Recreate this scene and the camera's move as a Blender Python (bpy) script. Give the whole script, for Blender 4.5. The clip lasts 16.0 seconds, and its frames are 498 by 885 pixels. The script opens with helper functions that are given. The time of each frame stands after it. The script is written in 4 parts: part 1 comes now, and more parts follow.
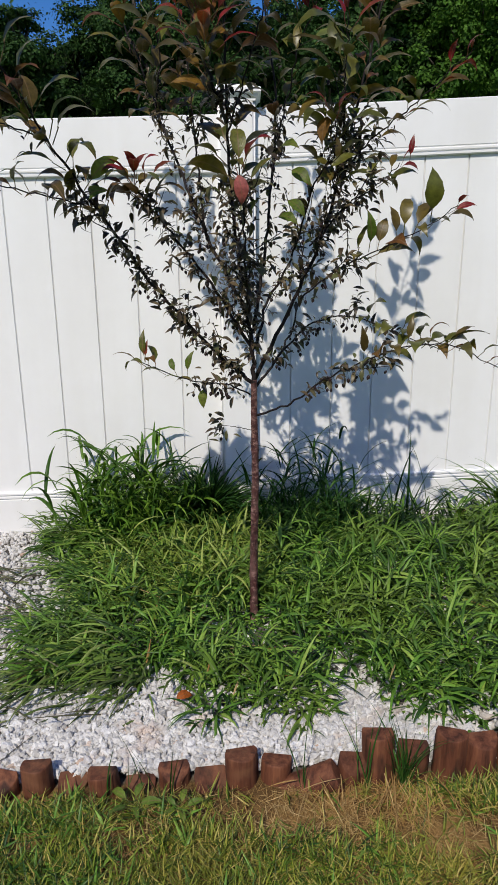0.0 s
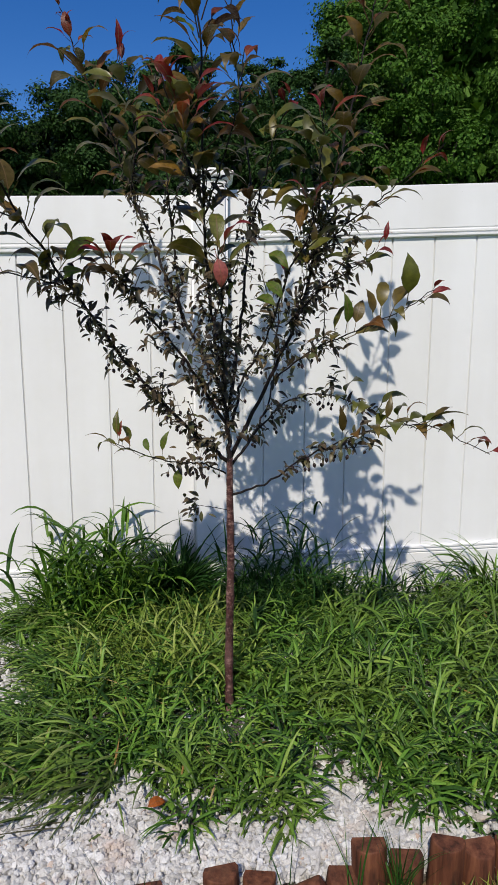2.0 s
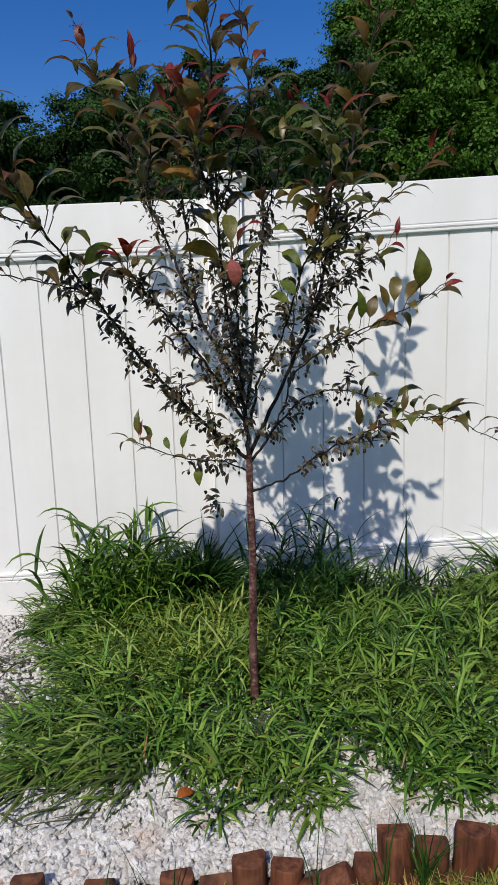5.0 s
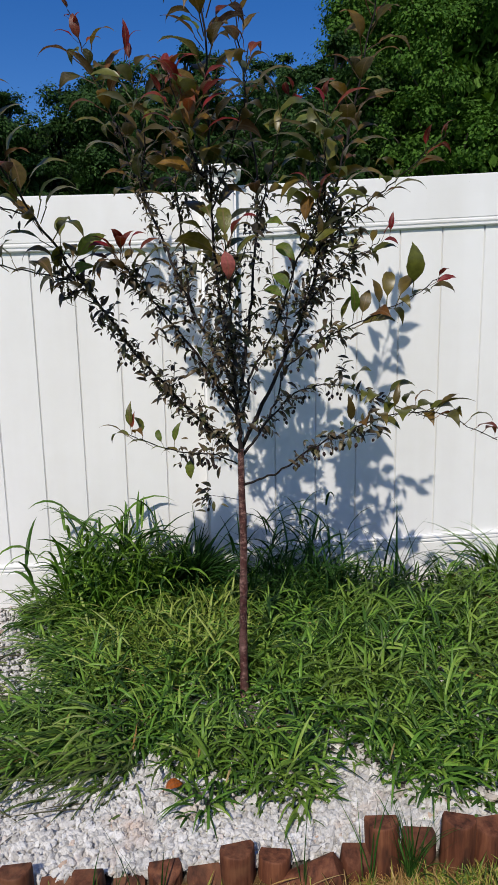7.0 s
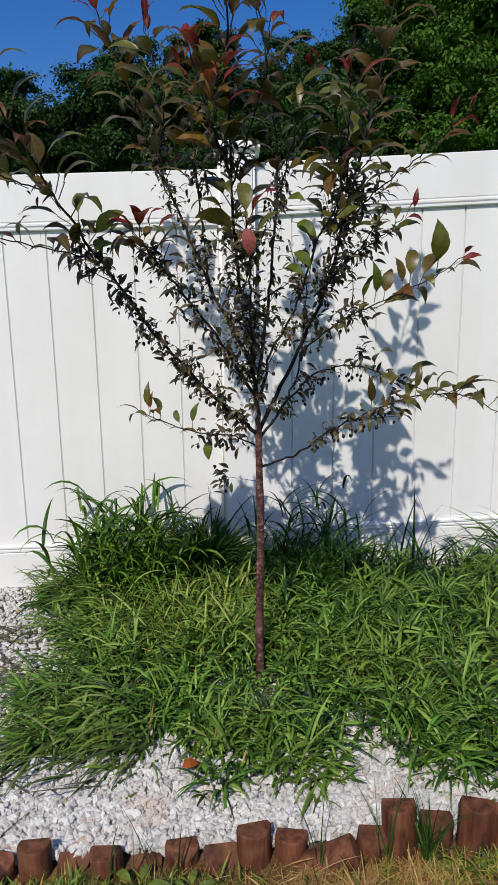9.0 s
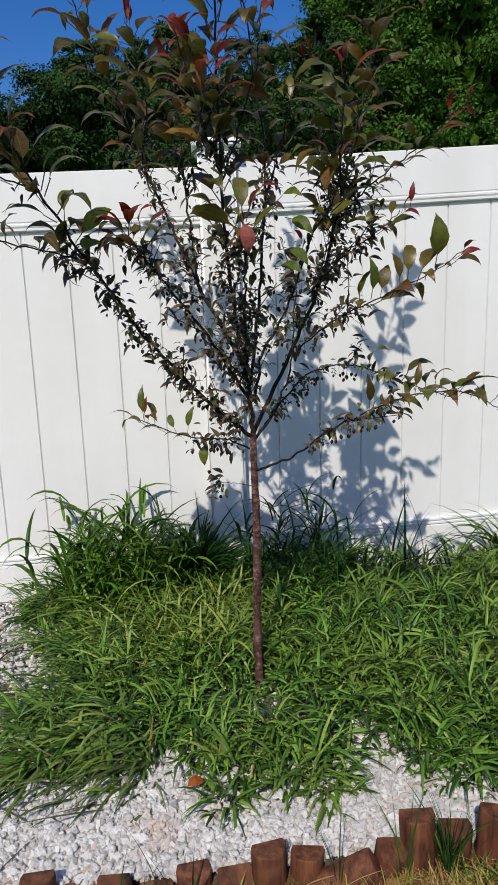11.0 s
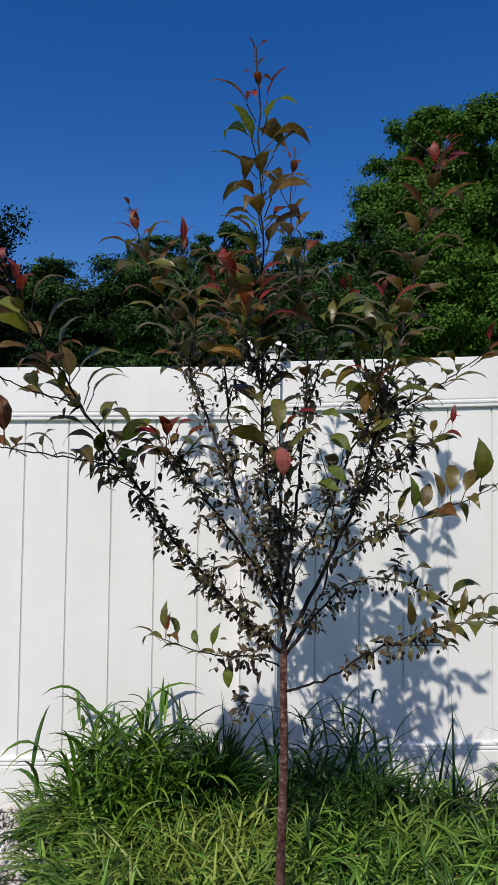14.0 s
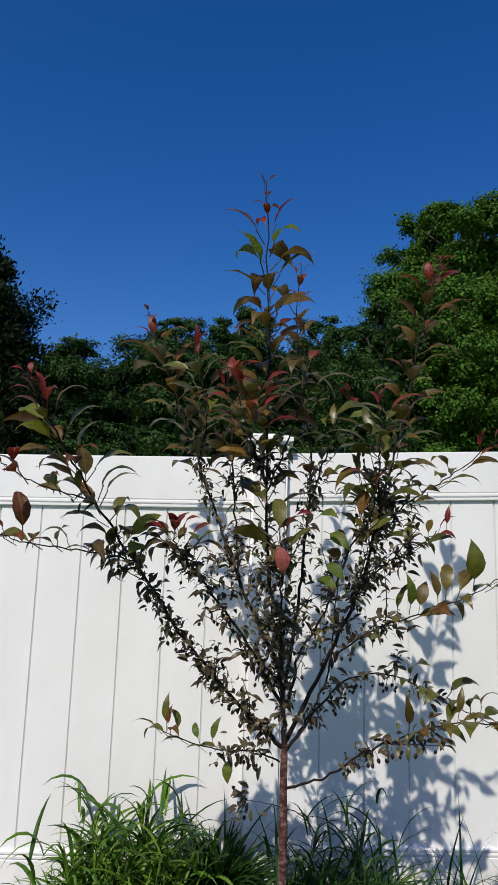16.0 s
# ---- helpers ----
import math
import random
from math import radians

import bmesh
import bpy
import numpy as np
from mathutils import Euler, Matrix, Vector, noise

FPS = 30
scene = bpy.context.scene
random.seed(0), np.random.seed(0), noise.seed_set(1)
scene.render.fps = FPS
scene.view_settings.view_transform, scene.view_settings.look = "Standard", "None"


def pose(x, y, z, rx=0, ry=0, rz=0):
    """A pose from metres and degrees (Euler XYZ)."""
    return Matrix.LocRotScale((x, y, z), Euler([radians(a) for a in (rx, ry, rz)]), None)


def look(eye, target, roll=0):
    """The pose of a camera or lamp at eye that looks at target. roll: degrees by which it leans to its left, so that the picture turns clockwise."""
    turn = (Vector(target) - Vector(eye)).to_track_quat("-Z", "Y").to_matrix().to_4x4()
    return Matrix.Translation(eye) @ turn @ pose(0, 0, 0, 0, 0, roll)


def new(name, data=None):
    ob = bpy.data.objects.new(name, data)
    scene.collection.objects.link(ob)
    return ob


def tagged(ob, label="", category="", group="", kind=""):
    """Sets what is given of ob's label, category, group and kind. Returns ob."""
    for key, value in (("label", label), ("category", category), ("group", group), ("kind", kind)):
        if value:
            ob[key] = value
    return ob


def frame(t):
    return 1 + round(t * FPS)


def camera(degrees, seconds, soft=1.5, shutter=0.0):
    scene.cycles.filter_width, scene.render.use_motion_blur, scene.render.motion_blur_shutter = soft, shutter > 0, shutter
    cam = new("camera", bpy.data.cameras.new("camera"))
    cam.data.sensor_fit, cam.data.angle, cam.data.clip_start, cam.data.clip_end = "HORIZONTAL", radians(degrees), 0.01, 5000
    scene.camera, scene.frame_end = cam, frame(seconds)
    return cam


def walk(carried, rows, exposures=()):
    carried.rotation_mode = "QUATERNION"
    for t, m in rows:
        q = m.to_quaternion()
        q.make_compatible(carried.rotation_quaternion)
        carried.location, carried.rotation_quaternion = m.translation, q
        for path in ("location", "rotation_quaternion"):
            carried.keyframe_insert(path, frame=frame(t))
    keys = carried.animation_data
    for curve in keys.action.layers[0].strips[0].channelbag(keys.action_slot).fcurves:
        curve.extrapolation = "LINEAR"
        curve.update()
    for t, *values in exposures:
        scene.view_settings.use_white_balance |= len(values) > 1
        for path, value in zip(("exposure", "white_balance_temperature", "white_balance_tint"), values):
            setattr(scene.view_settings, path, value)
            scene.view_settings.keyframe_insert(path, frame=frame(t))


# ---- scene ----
cam = camera(41.6, 16.0)
PATH = [
    (0, (0.05, -2.445, 0.974), (0.046, -0.521, 0.43), -0.4),
    (0.2, (0.041, -2.428, 0.976), (0.068, -0.498, 0.432), -0.4),
    (0.5, (0.024, -2.402, 0.978), (0.099, -0.459, 0.509), -0.3),
    (1, (0.023, -2.387, 0.978), (0.101, -0.429, 0.575), -0.9),
    (1.5, (0.018, -2.378, 0.989), (0.113, -0.422, 0.586), -0.4),
    (2, (0.022, -2.39, 1.002), (0.127, -0.425, 0.648), 0.1),
    (2.5, (0.028, -2.392, 1.0), (0.074, -0.423, 0.65), -0.7),
    (3, (0.027, -2.393, 1.003), (0.066, -0.424, 0.656), -1.0),
    (3.5, (0.026, -2.392, 1.003), (0.069, -0.424, 0.648), -0.7),
    (4, (0.027, -2.402, 0.999), (0.06, -0.433, 0.65), -1.5),
    (6.5, (0.031, -2.425, 0.992), (0.07, -0.456, 0.644), -1.7),
    (7, (0.03, -2.422, 0.989), (0.091, -0.456, 0.628), -1.0),
    (7.5, (0.024, -2.421, 0.985), (0.054, -0.456, 0.615), -0.8),
    (8, (0.021, -2.415, 0.979), (0.039, -0.452, 0.594), -0.8),
    (10.5, (-0.005, -2.379, 0.985), (0.031, -0.425, 0.561), -0.9),
    (11, (-0.044, -2.357, 0.977), (0.068, -0.402, 0.57), -1.8),
    (11.5, (-0.084, -2.336, 0.969), (-0.103, -0.368, 0.61), -2.6),
    (12, (-0.102, -2.326, 0.95), (-0.143, -0.365, 0.561), -3.3),
    (12.2, (-0.096, -2.322, 0.968), (-0.050, -0.352, 0.592), -2.4),
    (12.5, (-0.079, -2.317, 1.005), (-0.022, -0.329, 0.794), -1.0),
    (13, (-0.056, -2.302, 1.033), (-0.009, -0.306, 0.916), -1.5),
    (13.5, (-0.039, -2.283, 1.066), (-0.016, -0.283, 1.05), 0.1),
    (14, (-0.018, -2.286, 1.084), (-0.03, -0.287, 1.164), 0.7),
    (14.5, (0.004, -2.306, 1.099), (-0.012, -0.314, 1.279), 0.1),
    (15, (0.016, -2.338, 1.099), (-0.003, -0.347, 1.289), 1.0),
    (15.5, (0.017, -2.358, 1.115), (-0.057, -0.374, 1.353), 1.1),
    (16, (0.006, -2.374, 1.123), (-0.057, -0.399, 1.434), 1.9),
]
walk(cam, [(t, look(eye, target, roll)) for t, eye, target, roll in PATH])

# ---- world, sun ----
SUN_WAY = Vector((0.31, 1.0, -1.02))
elevation = math.atan2(-SUN_WAY.z, math.hypot(SUN_WAY.x, SUN_WAY.y))
world = bpy.data.worlds.new("sky")
scene.world = world
world.use_nodes = True
wn, wl = world.node_tree.nodes, world.node_tree.links
sky = wn.new("ShaderNodeTexSky")
sky.sky_type = "NISHITA"
sky.sun_disc = False
sky.sun_elevation = elevation
sky.sun_rotation = math.atan2(-SUN_WAY.x, -SUN_WAY.y)
sky.air_density, sky.dust_density, sky.ozone_density = 1.0, 0.85, 3.3
deep = wn.new("ShaderNodeHueSaturation")
deep.inputs["Hue"].default_value, deep.inputs["Saturation"].default_value = 0.514, 1.38
wl.new(sky.outputs[0], deep.inputs["Color"])
wl.new(deep.outputs[0], wn["Background"].inputs["Color"])
wn["Background"].inputs["Strength"].default_value = 0.114
sun = new("sun", bpy.data.lights.new("sun", "SUN"))
sun.data.energy, sun.data.angle, sun.data.color = 3.55, radians(0.55), (1.0, 0.925, 0.805)
sun.matrix_world = look((0, 0, 0), SUN_WAY)
scene.view_settings.exposure = 0.0


# ---- materials ----
class Nodes:
    """A small writer of node materials."""

    def __init__(self, name, rough=0.6, spec=0.4):
        self.mat = bpy.data.materials.new(name)
        self.mat.use_nodes = True
        self.n, self.l = self.mat.node_tree.nodes, self.mat.node_tree.links
        self.bsdf = self.n["Principled BSDF"]
        self.bsdf.inputs["Roughness"].default_value = rough
        self.bsdf.inputs["Specular IOR Level"].default_value = spec
        self.where = self.n.new("ShaderNodeTexCoord").outputs["Object"]

    def at_place(self):
        self.where = self.n.new("ShaderNodeNewGeometry").outputs["Position"]

    def stretch(self, scale):
        m = self.n.new("ShaderNodeMapping")
        m.inputs["Scale"].default_value = scale
        self.l.new(self.where, m.inputs["Vector"])
        return m.outputs[0]

    def noise(self, scale, detail=4.0, rough=0.6, where=None):
        t = self.n.new("ShaderNodeTexNoise")
        t.inputs["Scale"].default_value, t.inputs["Detail"].default_value, t.inputs["Roughness"].default_value = scale, detail, rough
        self.l.new(where or self.where, t.inputs["Vector"])
        return t.outputs["Fac"]

    def ramp(self, fac, *stops):
        r = self.n.new("ShaderNodeValToRGB")
        while len(r.color_ramp.elements) < len(stops):
            r.color_ramp.elements.new(0.5)
        for e, (p, c) in zip(r.color_ramp.elements, stops):
            e.position, e.color = p, (*c, 1)
        self.l.new(fac, r.inputs[0])
        return r.outputs[0]

    def mix(self, a, b, fac, kind="MIX"):
        m = self.n.new("ShaderNodeMix")
        m.data_type, m.blend_type = "RGBA", kind
        for socket, value in ((m.inputs[0], fac), (m.inputs[6], a), (m.inputs[7], b)):
            if isinstance(value, bpy.types.NodeSocket):
                self.l.new(value, socket)
            else:
                socket.default_value = value if isinstance(value, float) else (*value, 1)
        return m.outputs[2]

    def random(self):
        return self.n.new("ShaderNodeObjectInfo").outputs["Random"]

    def island(self):
        return self.n.new("ShaderNodeNewGeometry").outputs["Random Per Island"]

    def colour(self, c):
        self.l.new(c, self.bsdf.inputs["Base Color"])

    def rough(self, c):
        self.l.new(c, self.bsdf.inputs["Roughness"])

    def bump(self, height, strength=0.3, distance=0.002):
        b = self.n.new("ShaderNodeBump")
        b.inputs["Strength"].default_value, b.inputs["Distance"].default_value = strength, distance
        self.l.new(height, b.inputs["Height"])
        self.l.new(b.outputs[0], self.bsdf.inputs["Normal"])

    def leafy(self, colour, share):
        """Lets a share of the light through, as thin leaves do."""
        t = self.n.new("ShaderNodeBsdfTranslucent")
        m = self.n.new("ShaderNodeMixShader")
        m.inputs[0].default_value = share
        glow = self.mix(colour, (1.0, 1.0, 0.45), 1.0, "MULTIPLY")
        self.l.new(glow, t.inputs["Color"])
        self.l.new(self.bsdf.outputs[0], m.inputs[1])
        self.l.new(t.outputs[0], m.inputs[2])
        self.l.new(m.outputs[0], self.n["Material Output"].inputs["Surface"])


def leaf_material(name, stops, share, rough=0.42, by_object=True, spec=0.35):
    k = Nodes(name, rough, spec)
    pick = k.random() if by_object else k.island()
    c = k.ramp(pick, *stops)
    grain = k.noise(9.0 if by_object else 60.0, 3)
    c = k.mix(c, k.ramp(grain, (0.35, (0.62, 0.62, 0.62)), (0.7, (1.15, 1.15, 1.1))), 1.0, "MULTIPLY")
    if by_object:
        cut = k.n.new("ShaderNodeSeparateXYZ")
        k.l.new(k.where, cut.inputs[0])
        across = k.n.new("ShaderNodeMath")
        across.operation = "ABSOLUTE"
        k.l.new(cut.outputs["Y"], across.inputs[0])
        c = k.mix(c, (0.20, 0.12, 0.07), k.ramp(across.outputs[0], (0.006, (0.6, 0.6, 0.6)), (0.020, (0, 0, 0))))
    k.colour(c)
    k.bump(k.noise(22.0 if by_object else 150.0, 2), 0.15, 0.01 if by_object else 0.001)
    k.leafy(c, share)
    return k.mat


def vinyl_material():
    k = Nodes("white_vinyl", 0.38, 0.45)
    k.at_place()
    dirt = k.noise(2.2, 6, 0.65)
    speck = k.noise(170, 2)
    c = k.ramp(dirt, (0.25, (0.765, 0.762, 0.755)), (0.6, (0.83, 0.832, 0.83)))
    c = k.mix(c, k.ramp(speck, (0.20, (0.55, 0.52, 0.47)), (0.27, (1, 1, 1))), 0.6, "MULTIPLY")
    streak = k.noise(9, 3, 0.5, k.stretch((1, 1, 0.06)))
    c = k.mix(c, k.ramp(streak, (0.3, (0.95, 0.945, 0.93)), (0.6, (1, 1, 1))), 0.8, "MULTIPLY")
    k.colour(c)
    k.rough(k.ramp(dirt, (0.2, (0.5, 0.5, 0.5)), (0.7, (0.33, 0.33, 0.33))))
    k.bump(k.noise(30, 2, 0.5, k.stretch((1, 1, 0.15))), 0.06, 0.003)
    return k.mat


def bark_material(name, dark, light, lenticel, rings=True):
    k = Nodes(name, 0.7, 0.3)
    k.at_place()
    grain = k.noise(70, 5)
    c = k.ramp(grain, (0.3, dark), (0.72, light))
    if rings:
        band = k.noise(48, 5, 0.75, k.stretch((1, 1, 1.3)))
        c = k.mix(c, lenticel, k.ramp(k.noise(17, 4, 0.6, k.stretch((1, 1, 0.6))), (0.48, (0, 0, 0)), (0.68, (0.42, 0.42, 0.42))))
        c = k.mix(c, lenticel, k.ramp(band, (0.50, (0, 0, 0)), (0.64, (0.75, 0.75, 0.75))))
    k.colour(c)
    k.bump(grain, 0.5, 0.003)
    return k.mat


def log_material():
    k = Nodes("stained_wood", 0.75, 0.25)
    k.at_place()
    fibre = k.noise(55, 6, 0.65, k.stretch((1, 1, 0.09)))
    c = k.ramp(fibre, (0.28, (0.022, 0.008, 0.005)), (0.5, (0.110, 0.040, 0.021)), (0.75, (0.21, 0.088, 0.045)))
    patch = k.noise(7, 4)
    c = k.mix(c, k.ramp(k.random(), (0, (0.75, 0.70, 0.68)), (1, (1.15, 1.1, 1.05))), 1.0, "MULTIPLY")
    c = k.mix(c, (0.22, 0.105, 0.055), k.ramp(patch, (0.50, (0, 0, 0)), (0.70, (0.75, 0.75, 0.75))))
    c = k.mix(c, (0.025, 0.012, 0.009), k.ramp(k.noise(26, 3, 0.5, k.stretch((1, 1, 0.3))), (0.60, (0, 0, 0)), (0.70, (0.8, 0.8, 0.8))))
    k.colour(c)
    k.bump(fibre, 0.6, 0.004)
    return k.mat


def stone_material():
    k = Nodes("marble_chips", 0.75, 0.25)
    k.at_place()
    c = k.ramp(k.island(), (0.0, (0.48, 0.46, 0.43)), (0.25, (0.66, 0.64, 0.61)), (0.8, (0.78, 0.765, 0.74)), (0.97, (0.84, 0.83, 0.81)), (1.0, (0.55, 0.40, 0.30)))
    c = k.mix(c, k.ramp(k.noise(120, 4), (0.3, (0.72, 0.71, 0.71)), (0.6, (1, 1, 1))), 0.8, "MULTIPLY")
    rust = k.noise(7, 3)
    c = k.mix(c, (0.60, 0.40, 0.28), k.ramp(rust, (0.62, (0, 0, 0)), (0.74, (0.5, 0.5, 0.5))))
    k.colour(c)
    k.bump(k.noise(260, 5, 0.7), 0.9, 0.004)
    return k.mat


def ground_material():
    k = Nodes("soil", 0.95, 0.1)
    k.at_place()
    fine, broad = k.noise(160, 6, 0.7), k.noise(6, 5)
    soil = k.ramp(fine, (0.25, (0.13, 0.072, 0.024)), (0.55, (0.42, 0.25, 0.095)), (0.8, (0.62, 0.43, 0.21)))
    green = k.ramp(fine, (0.3, (0.07, 0.14, 0.025)), (0.7, (0.17, 0.27, 0.06)))
    far = k.n.new("ShaderNodeVectorMath")
    far.operation = "LENGTH"
    k.l.new(k.where, far.inputs[0])
    away = k.n.new("ShaderNodeMapRange")
    away.inputs[1].default_value, away.inputs[2].default_value = 1.85, 2.3
    k.l.new(far.outputs["Value"], away.inputs[0])
    earth = k.ramp(fine, (0.3, (0.05, 0.030, 0.012)), (0.75, (0.26, 0.155, 0.062)))
    thatch = k.mix(soil, earth, k.ramp(broad, (0.40, (0, 0, 0)), (0.55, (1, 1, 1))))
    c = k.mix(thatch, green, away.outputs[0])
    grit = k.ramp(fine, (0.3, (0.05, 0.043, 0.036)), (0.7, (0.22, 0.20, 0.18)))
    cut = k.n.new("ShaderNodeSeparateXYZ")
    k.l.new(k.where, cut.inputs[0])
    inside = k.n.new("ShaderNodeMapRange")
    inside.inputs[1].default_value, inside.inputs[2].default_value = -1.335, -1.315
    k.l.new(cut.outputs["Y"], inside.inputs[0])
    beyond = k.n.new("ShaderNodeMapRange")
    beyond.inputs[1].default_value, beyond.inputs[2].default_value = 0.3, 0.1
    k.l.new(cut.outputs["Y"], beyond.inputs[0])
    bed = k.n.new("ShaderNodeMath")
    bed.operation = "MULTIPLY"
    k.l.new(inside.outputs[0], bed.inputs[0])
    k.l.new(beyond.outputs[0], bed.inputs[1])
    side = k.n.new("ShaderNodeMath")
    side.operation = "ABSOLUTE"
    k.l.new(cut.outputs["X"], side.inputs[0])
    ends = k.n.new("ShaderNodeMapRange")
    ends.inputs[1].default_value, ends.inputs[2].default_value = 2.45, 2.35
    k.l.new(side.outputs[0], ends.inputs[0])
    whole = k.n.new("ShaderNodeMath")
    whole.operation = "MULTIPLY"
    k.l.new(bed.outputs[0], whole.inputs[0])
    k.l.new(ends.outputs[0], whole.inputs[1])
    dust = k.n.new("ShaderNodeMapRange")
    dust.inputs[1].default_value, dust.inputs[2].default_value = 0.95, 1.15
    k.l.new(side.outputs[0], dust.inputs[0])
    chips = k.ramp(fine, (0.3, (0.22, 0.205, 0.19)), (0.65, (0.58, 0.56, 0.53)))
    k.colour(k.mix(c, k.mix(grit, chips, dust.outputs[0]), whole.outputs[0]))
    k.bump(fine, 0.7, 0.01)
    return k.mat


def grass_material(name, stops, share, dry, spec=0.24):
    k = Nodes(name, 0.42, spec)
    c = k.ramp(k.island(), *stops)
    k.at_place()
    c = k.mix(c, dry, k.ramp(k.noise(3.2, 4), (0.50, (0, 0, 0)), (0.68, (0.75, 0.75, 0.75))))
    c = k.mix(c, k.ramp(k.noise(240, 2, 0.5, k.stretch((1, 1, 0.4))), (0.3, (0.75, 0.75, 0.75)), (0.7, (1.15, 1.15, 1.15))), 1.0, "MULTIPLY")
    k.colour(c)
    k.leafy(c, share)
    return k.mat


def plain_material(name, low, high, scale, rough=0.7):
    k = Nodes(name, rough, 0.3)
    k.at_place()
    n = k.noise(scale, 5)
    k.colour(k.ramp(n, (0.3, low), (0.7, high)))
    k.bump(n, 0.3, 0.002)
    return k.mat


VINYL = vinyl_material()
TRUNK = bark_material("young_bark", (0.012, 0.005, 0.005), (0.105, 0.036, 0.032), (0.34, 0.20, 0.17))
TWIG = bark_material("twig_bark", (0.006, 0.004, 0.004), (0.018, 0.010, 0.009), (0.12, 0.08, 0.06), False)
FAR_BARK = bark_material("old_bark", (0.03, 0.024, 0.018), (0.09, 0.075, 0.06), (0.1, 0.1, 0.1), False)
LOG = log_material()
STONE = stone_material()
SOIL = ground_material()
LEAF = leaf_material("bronze_green_leaf", [(0.0, (0.070, 0.076, 0.013)), (0.35, (0.126, 0.132, 0.021)), (0.62, (0.150, 0.110, 0.023)), (0.85, (0.084, 0.058, 0.018)), (1.0, (0.155, 0.180, 0.029))], 0.24, 0.36, True, 0.44)
LEAF_MANY = leaf_material("bronze_green_leaves", [(0.0, (0.070, 0.076, 0.013)), (0.35, (0.126, 0.132, 0.021)), (0.62, (0.150, 0.110, 0.023)), (0.85, (0.084, 0.058, 0.018)), (1.0, (0.155, 0.180, 0.029))], 0.24, 0.36, False, 0.44)
BRONZE = leaf_material("bronze_leaf", [(0.0, (0.15, 0.060, 0.018)), (0.4, (0.13, 0.082, 0.022)), (0.8, (0.085, 0.066, 0.020)), (1.0, (0.13, 0.032, 0.018))], 0.30, 0.45, True, 0.25)
YOUNG = leaf_material("red_young_leaf", [(0.0, (0.22, 0.016, 0.022)), (0.5, (0.25, 0.030, 0.026)), (0.8, (0.20, 0.060, 0.020)), (1.0, (0.15, 0.011, 0.026))], 0.34)
AMBER = leaf_material("amber_leaf", [(0.0, (0.22, 0.085, 0.020)), (0.6, (0.16, 0.10, 0.02)), (1.0, (0.24, 0.13, 0.025))], 0.38)
FRESH = leaf_material("fresh_green_leaf", [(0.0, (0.11, 0.17, 0.024)), (1.0, (0.19, 0.22, 0.036))], 0.45)
PINK = leaf_material("pink_leaf", [(0.0, (0.42, 0.11, 0.10)), (1.0, (0.42, 0.12, 0.11))], 0.35)
SMALL = leaf_material("small_bronze_leaf", [(0.0, (0.020, 0.019, 0.010)), (0.3, (0.064, 0.046, 0.026)), (0.7, (0.138, 0.100, 0.056)), (1.0, (0.100, 0.118, 0.045))], 0.18, 0.42, False, 0.42)
# Colour of the added wall out of view that blocks sky light.
SIDING = plain_material("siding", (0.34, 0.30, 0.26), (0.42, 0.38, 0.33), 3)
WEED = leaf_material("weed_leaf", [(0.0, (0.075, 0.16, 0.018)), (1.0, (0.17, 0.24, 0.03))], 0.3, 0.5)
RUST = leaf_material("withered_leaf", [(0.0, (0.42, 0.11, 0.02)), (1.0, (0.46, 0.14, 0.025))], 0.3, 0.5)
FRUIT = plain_material("dark_fruit", (0.010, 0.006, 0.006), (0.030, 0.012, 0.011), 90, 0.35)
GRASS = grass_material("weed_grass", [(0.0, (0.010, 0.036, 0.006)), (0.35, (0.046, 0.114, 0.014)), (0.72, (0.126, 0.265, 0.032)), (1.0, (0.24, 0.35, 0.062))], 0.08, (0.14, 0.215, 0.031))
COMBED = grass_material("combed_grass", [(0.0, (0.022, 0.055, 0.010)), (0.5, (0.085, 0.175, 0.025)), (0.85, (0.19, 0.29, 0.050)), (1.0, (0.30, 0.36, 0.11))], 0.09, (0.135, 0.205, 0.035))
OLIVE = grass_material("olive_blades", [(0.0, (0.036, 0.060, 0.016)), (0.5, (0.095, 0.145, 0.038)), (1.0, (0.20, 0.24, 0.08))], 0.12, (0.12, 0.145, 0.05))
PALE = grass_material("pale_grass", [(0.0, (0.10, 0.16, 0.02)), (0.5, (0.19, 0.275, 0.040)), (1.0, (0.35, 0.41, 0.10))], 0.18, (0.21, 0.26, 0.045))
TALL = grass_material("tall_grass", [(0.0, (0.018, 0.058, 0.008)), (0.5, (0.080, 0.190, 0.018)), (1.0, (0.19, 0.32, 0.038))], 0.20, (0.095, 0.17, 0.020))
# Edge tufts are dark themselves; for the fence clumps tree shade is coloured in.
DARK_AND_SHADED_GRASS = grass_material("dark_and_shaded_weed", [(0.0, (0.007, 0.026, 0.005)), (0.5, (0.025, 0.078, 0.014)), (1.0, (0.075, 0.165, 0.030))], 0.12, (0.024, 0.068, 0.012), 0.12)
LAWN = grass_material("lawn_grass", [(0.0, (0.020, 0.045, 0.006)), (0.35, (0.095, 0.160, 0.016)), (0.7, (0.25, 0.28, 0.036)), (1.0, (0.46, 0.35, 0.11))], 0.12, (0.31, 0.25, 0.048))
STRAW = grass_material("dry_straw", [(0.0, (0.17, 0.085, 0.026)), (0.5, (0.40, 0.25, 0.085)), (1.0, (0.62, 0.46, 0.21))], 0.1, (0.38, 0.21, 0.070))
STALK = grass_material("dead_stalks", [(0.0, (0.06, 0.055, 0.035)), (0.6, (0.13, 0.12, 0.07)), (1.0, (0.09, 0.12, 0.045))], 0.15, (0.12, 0.10, 0.06))
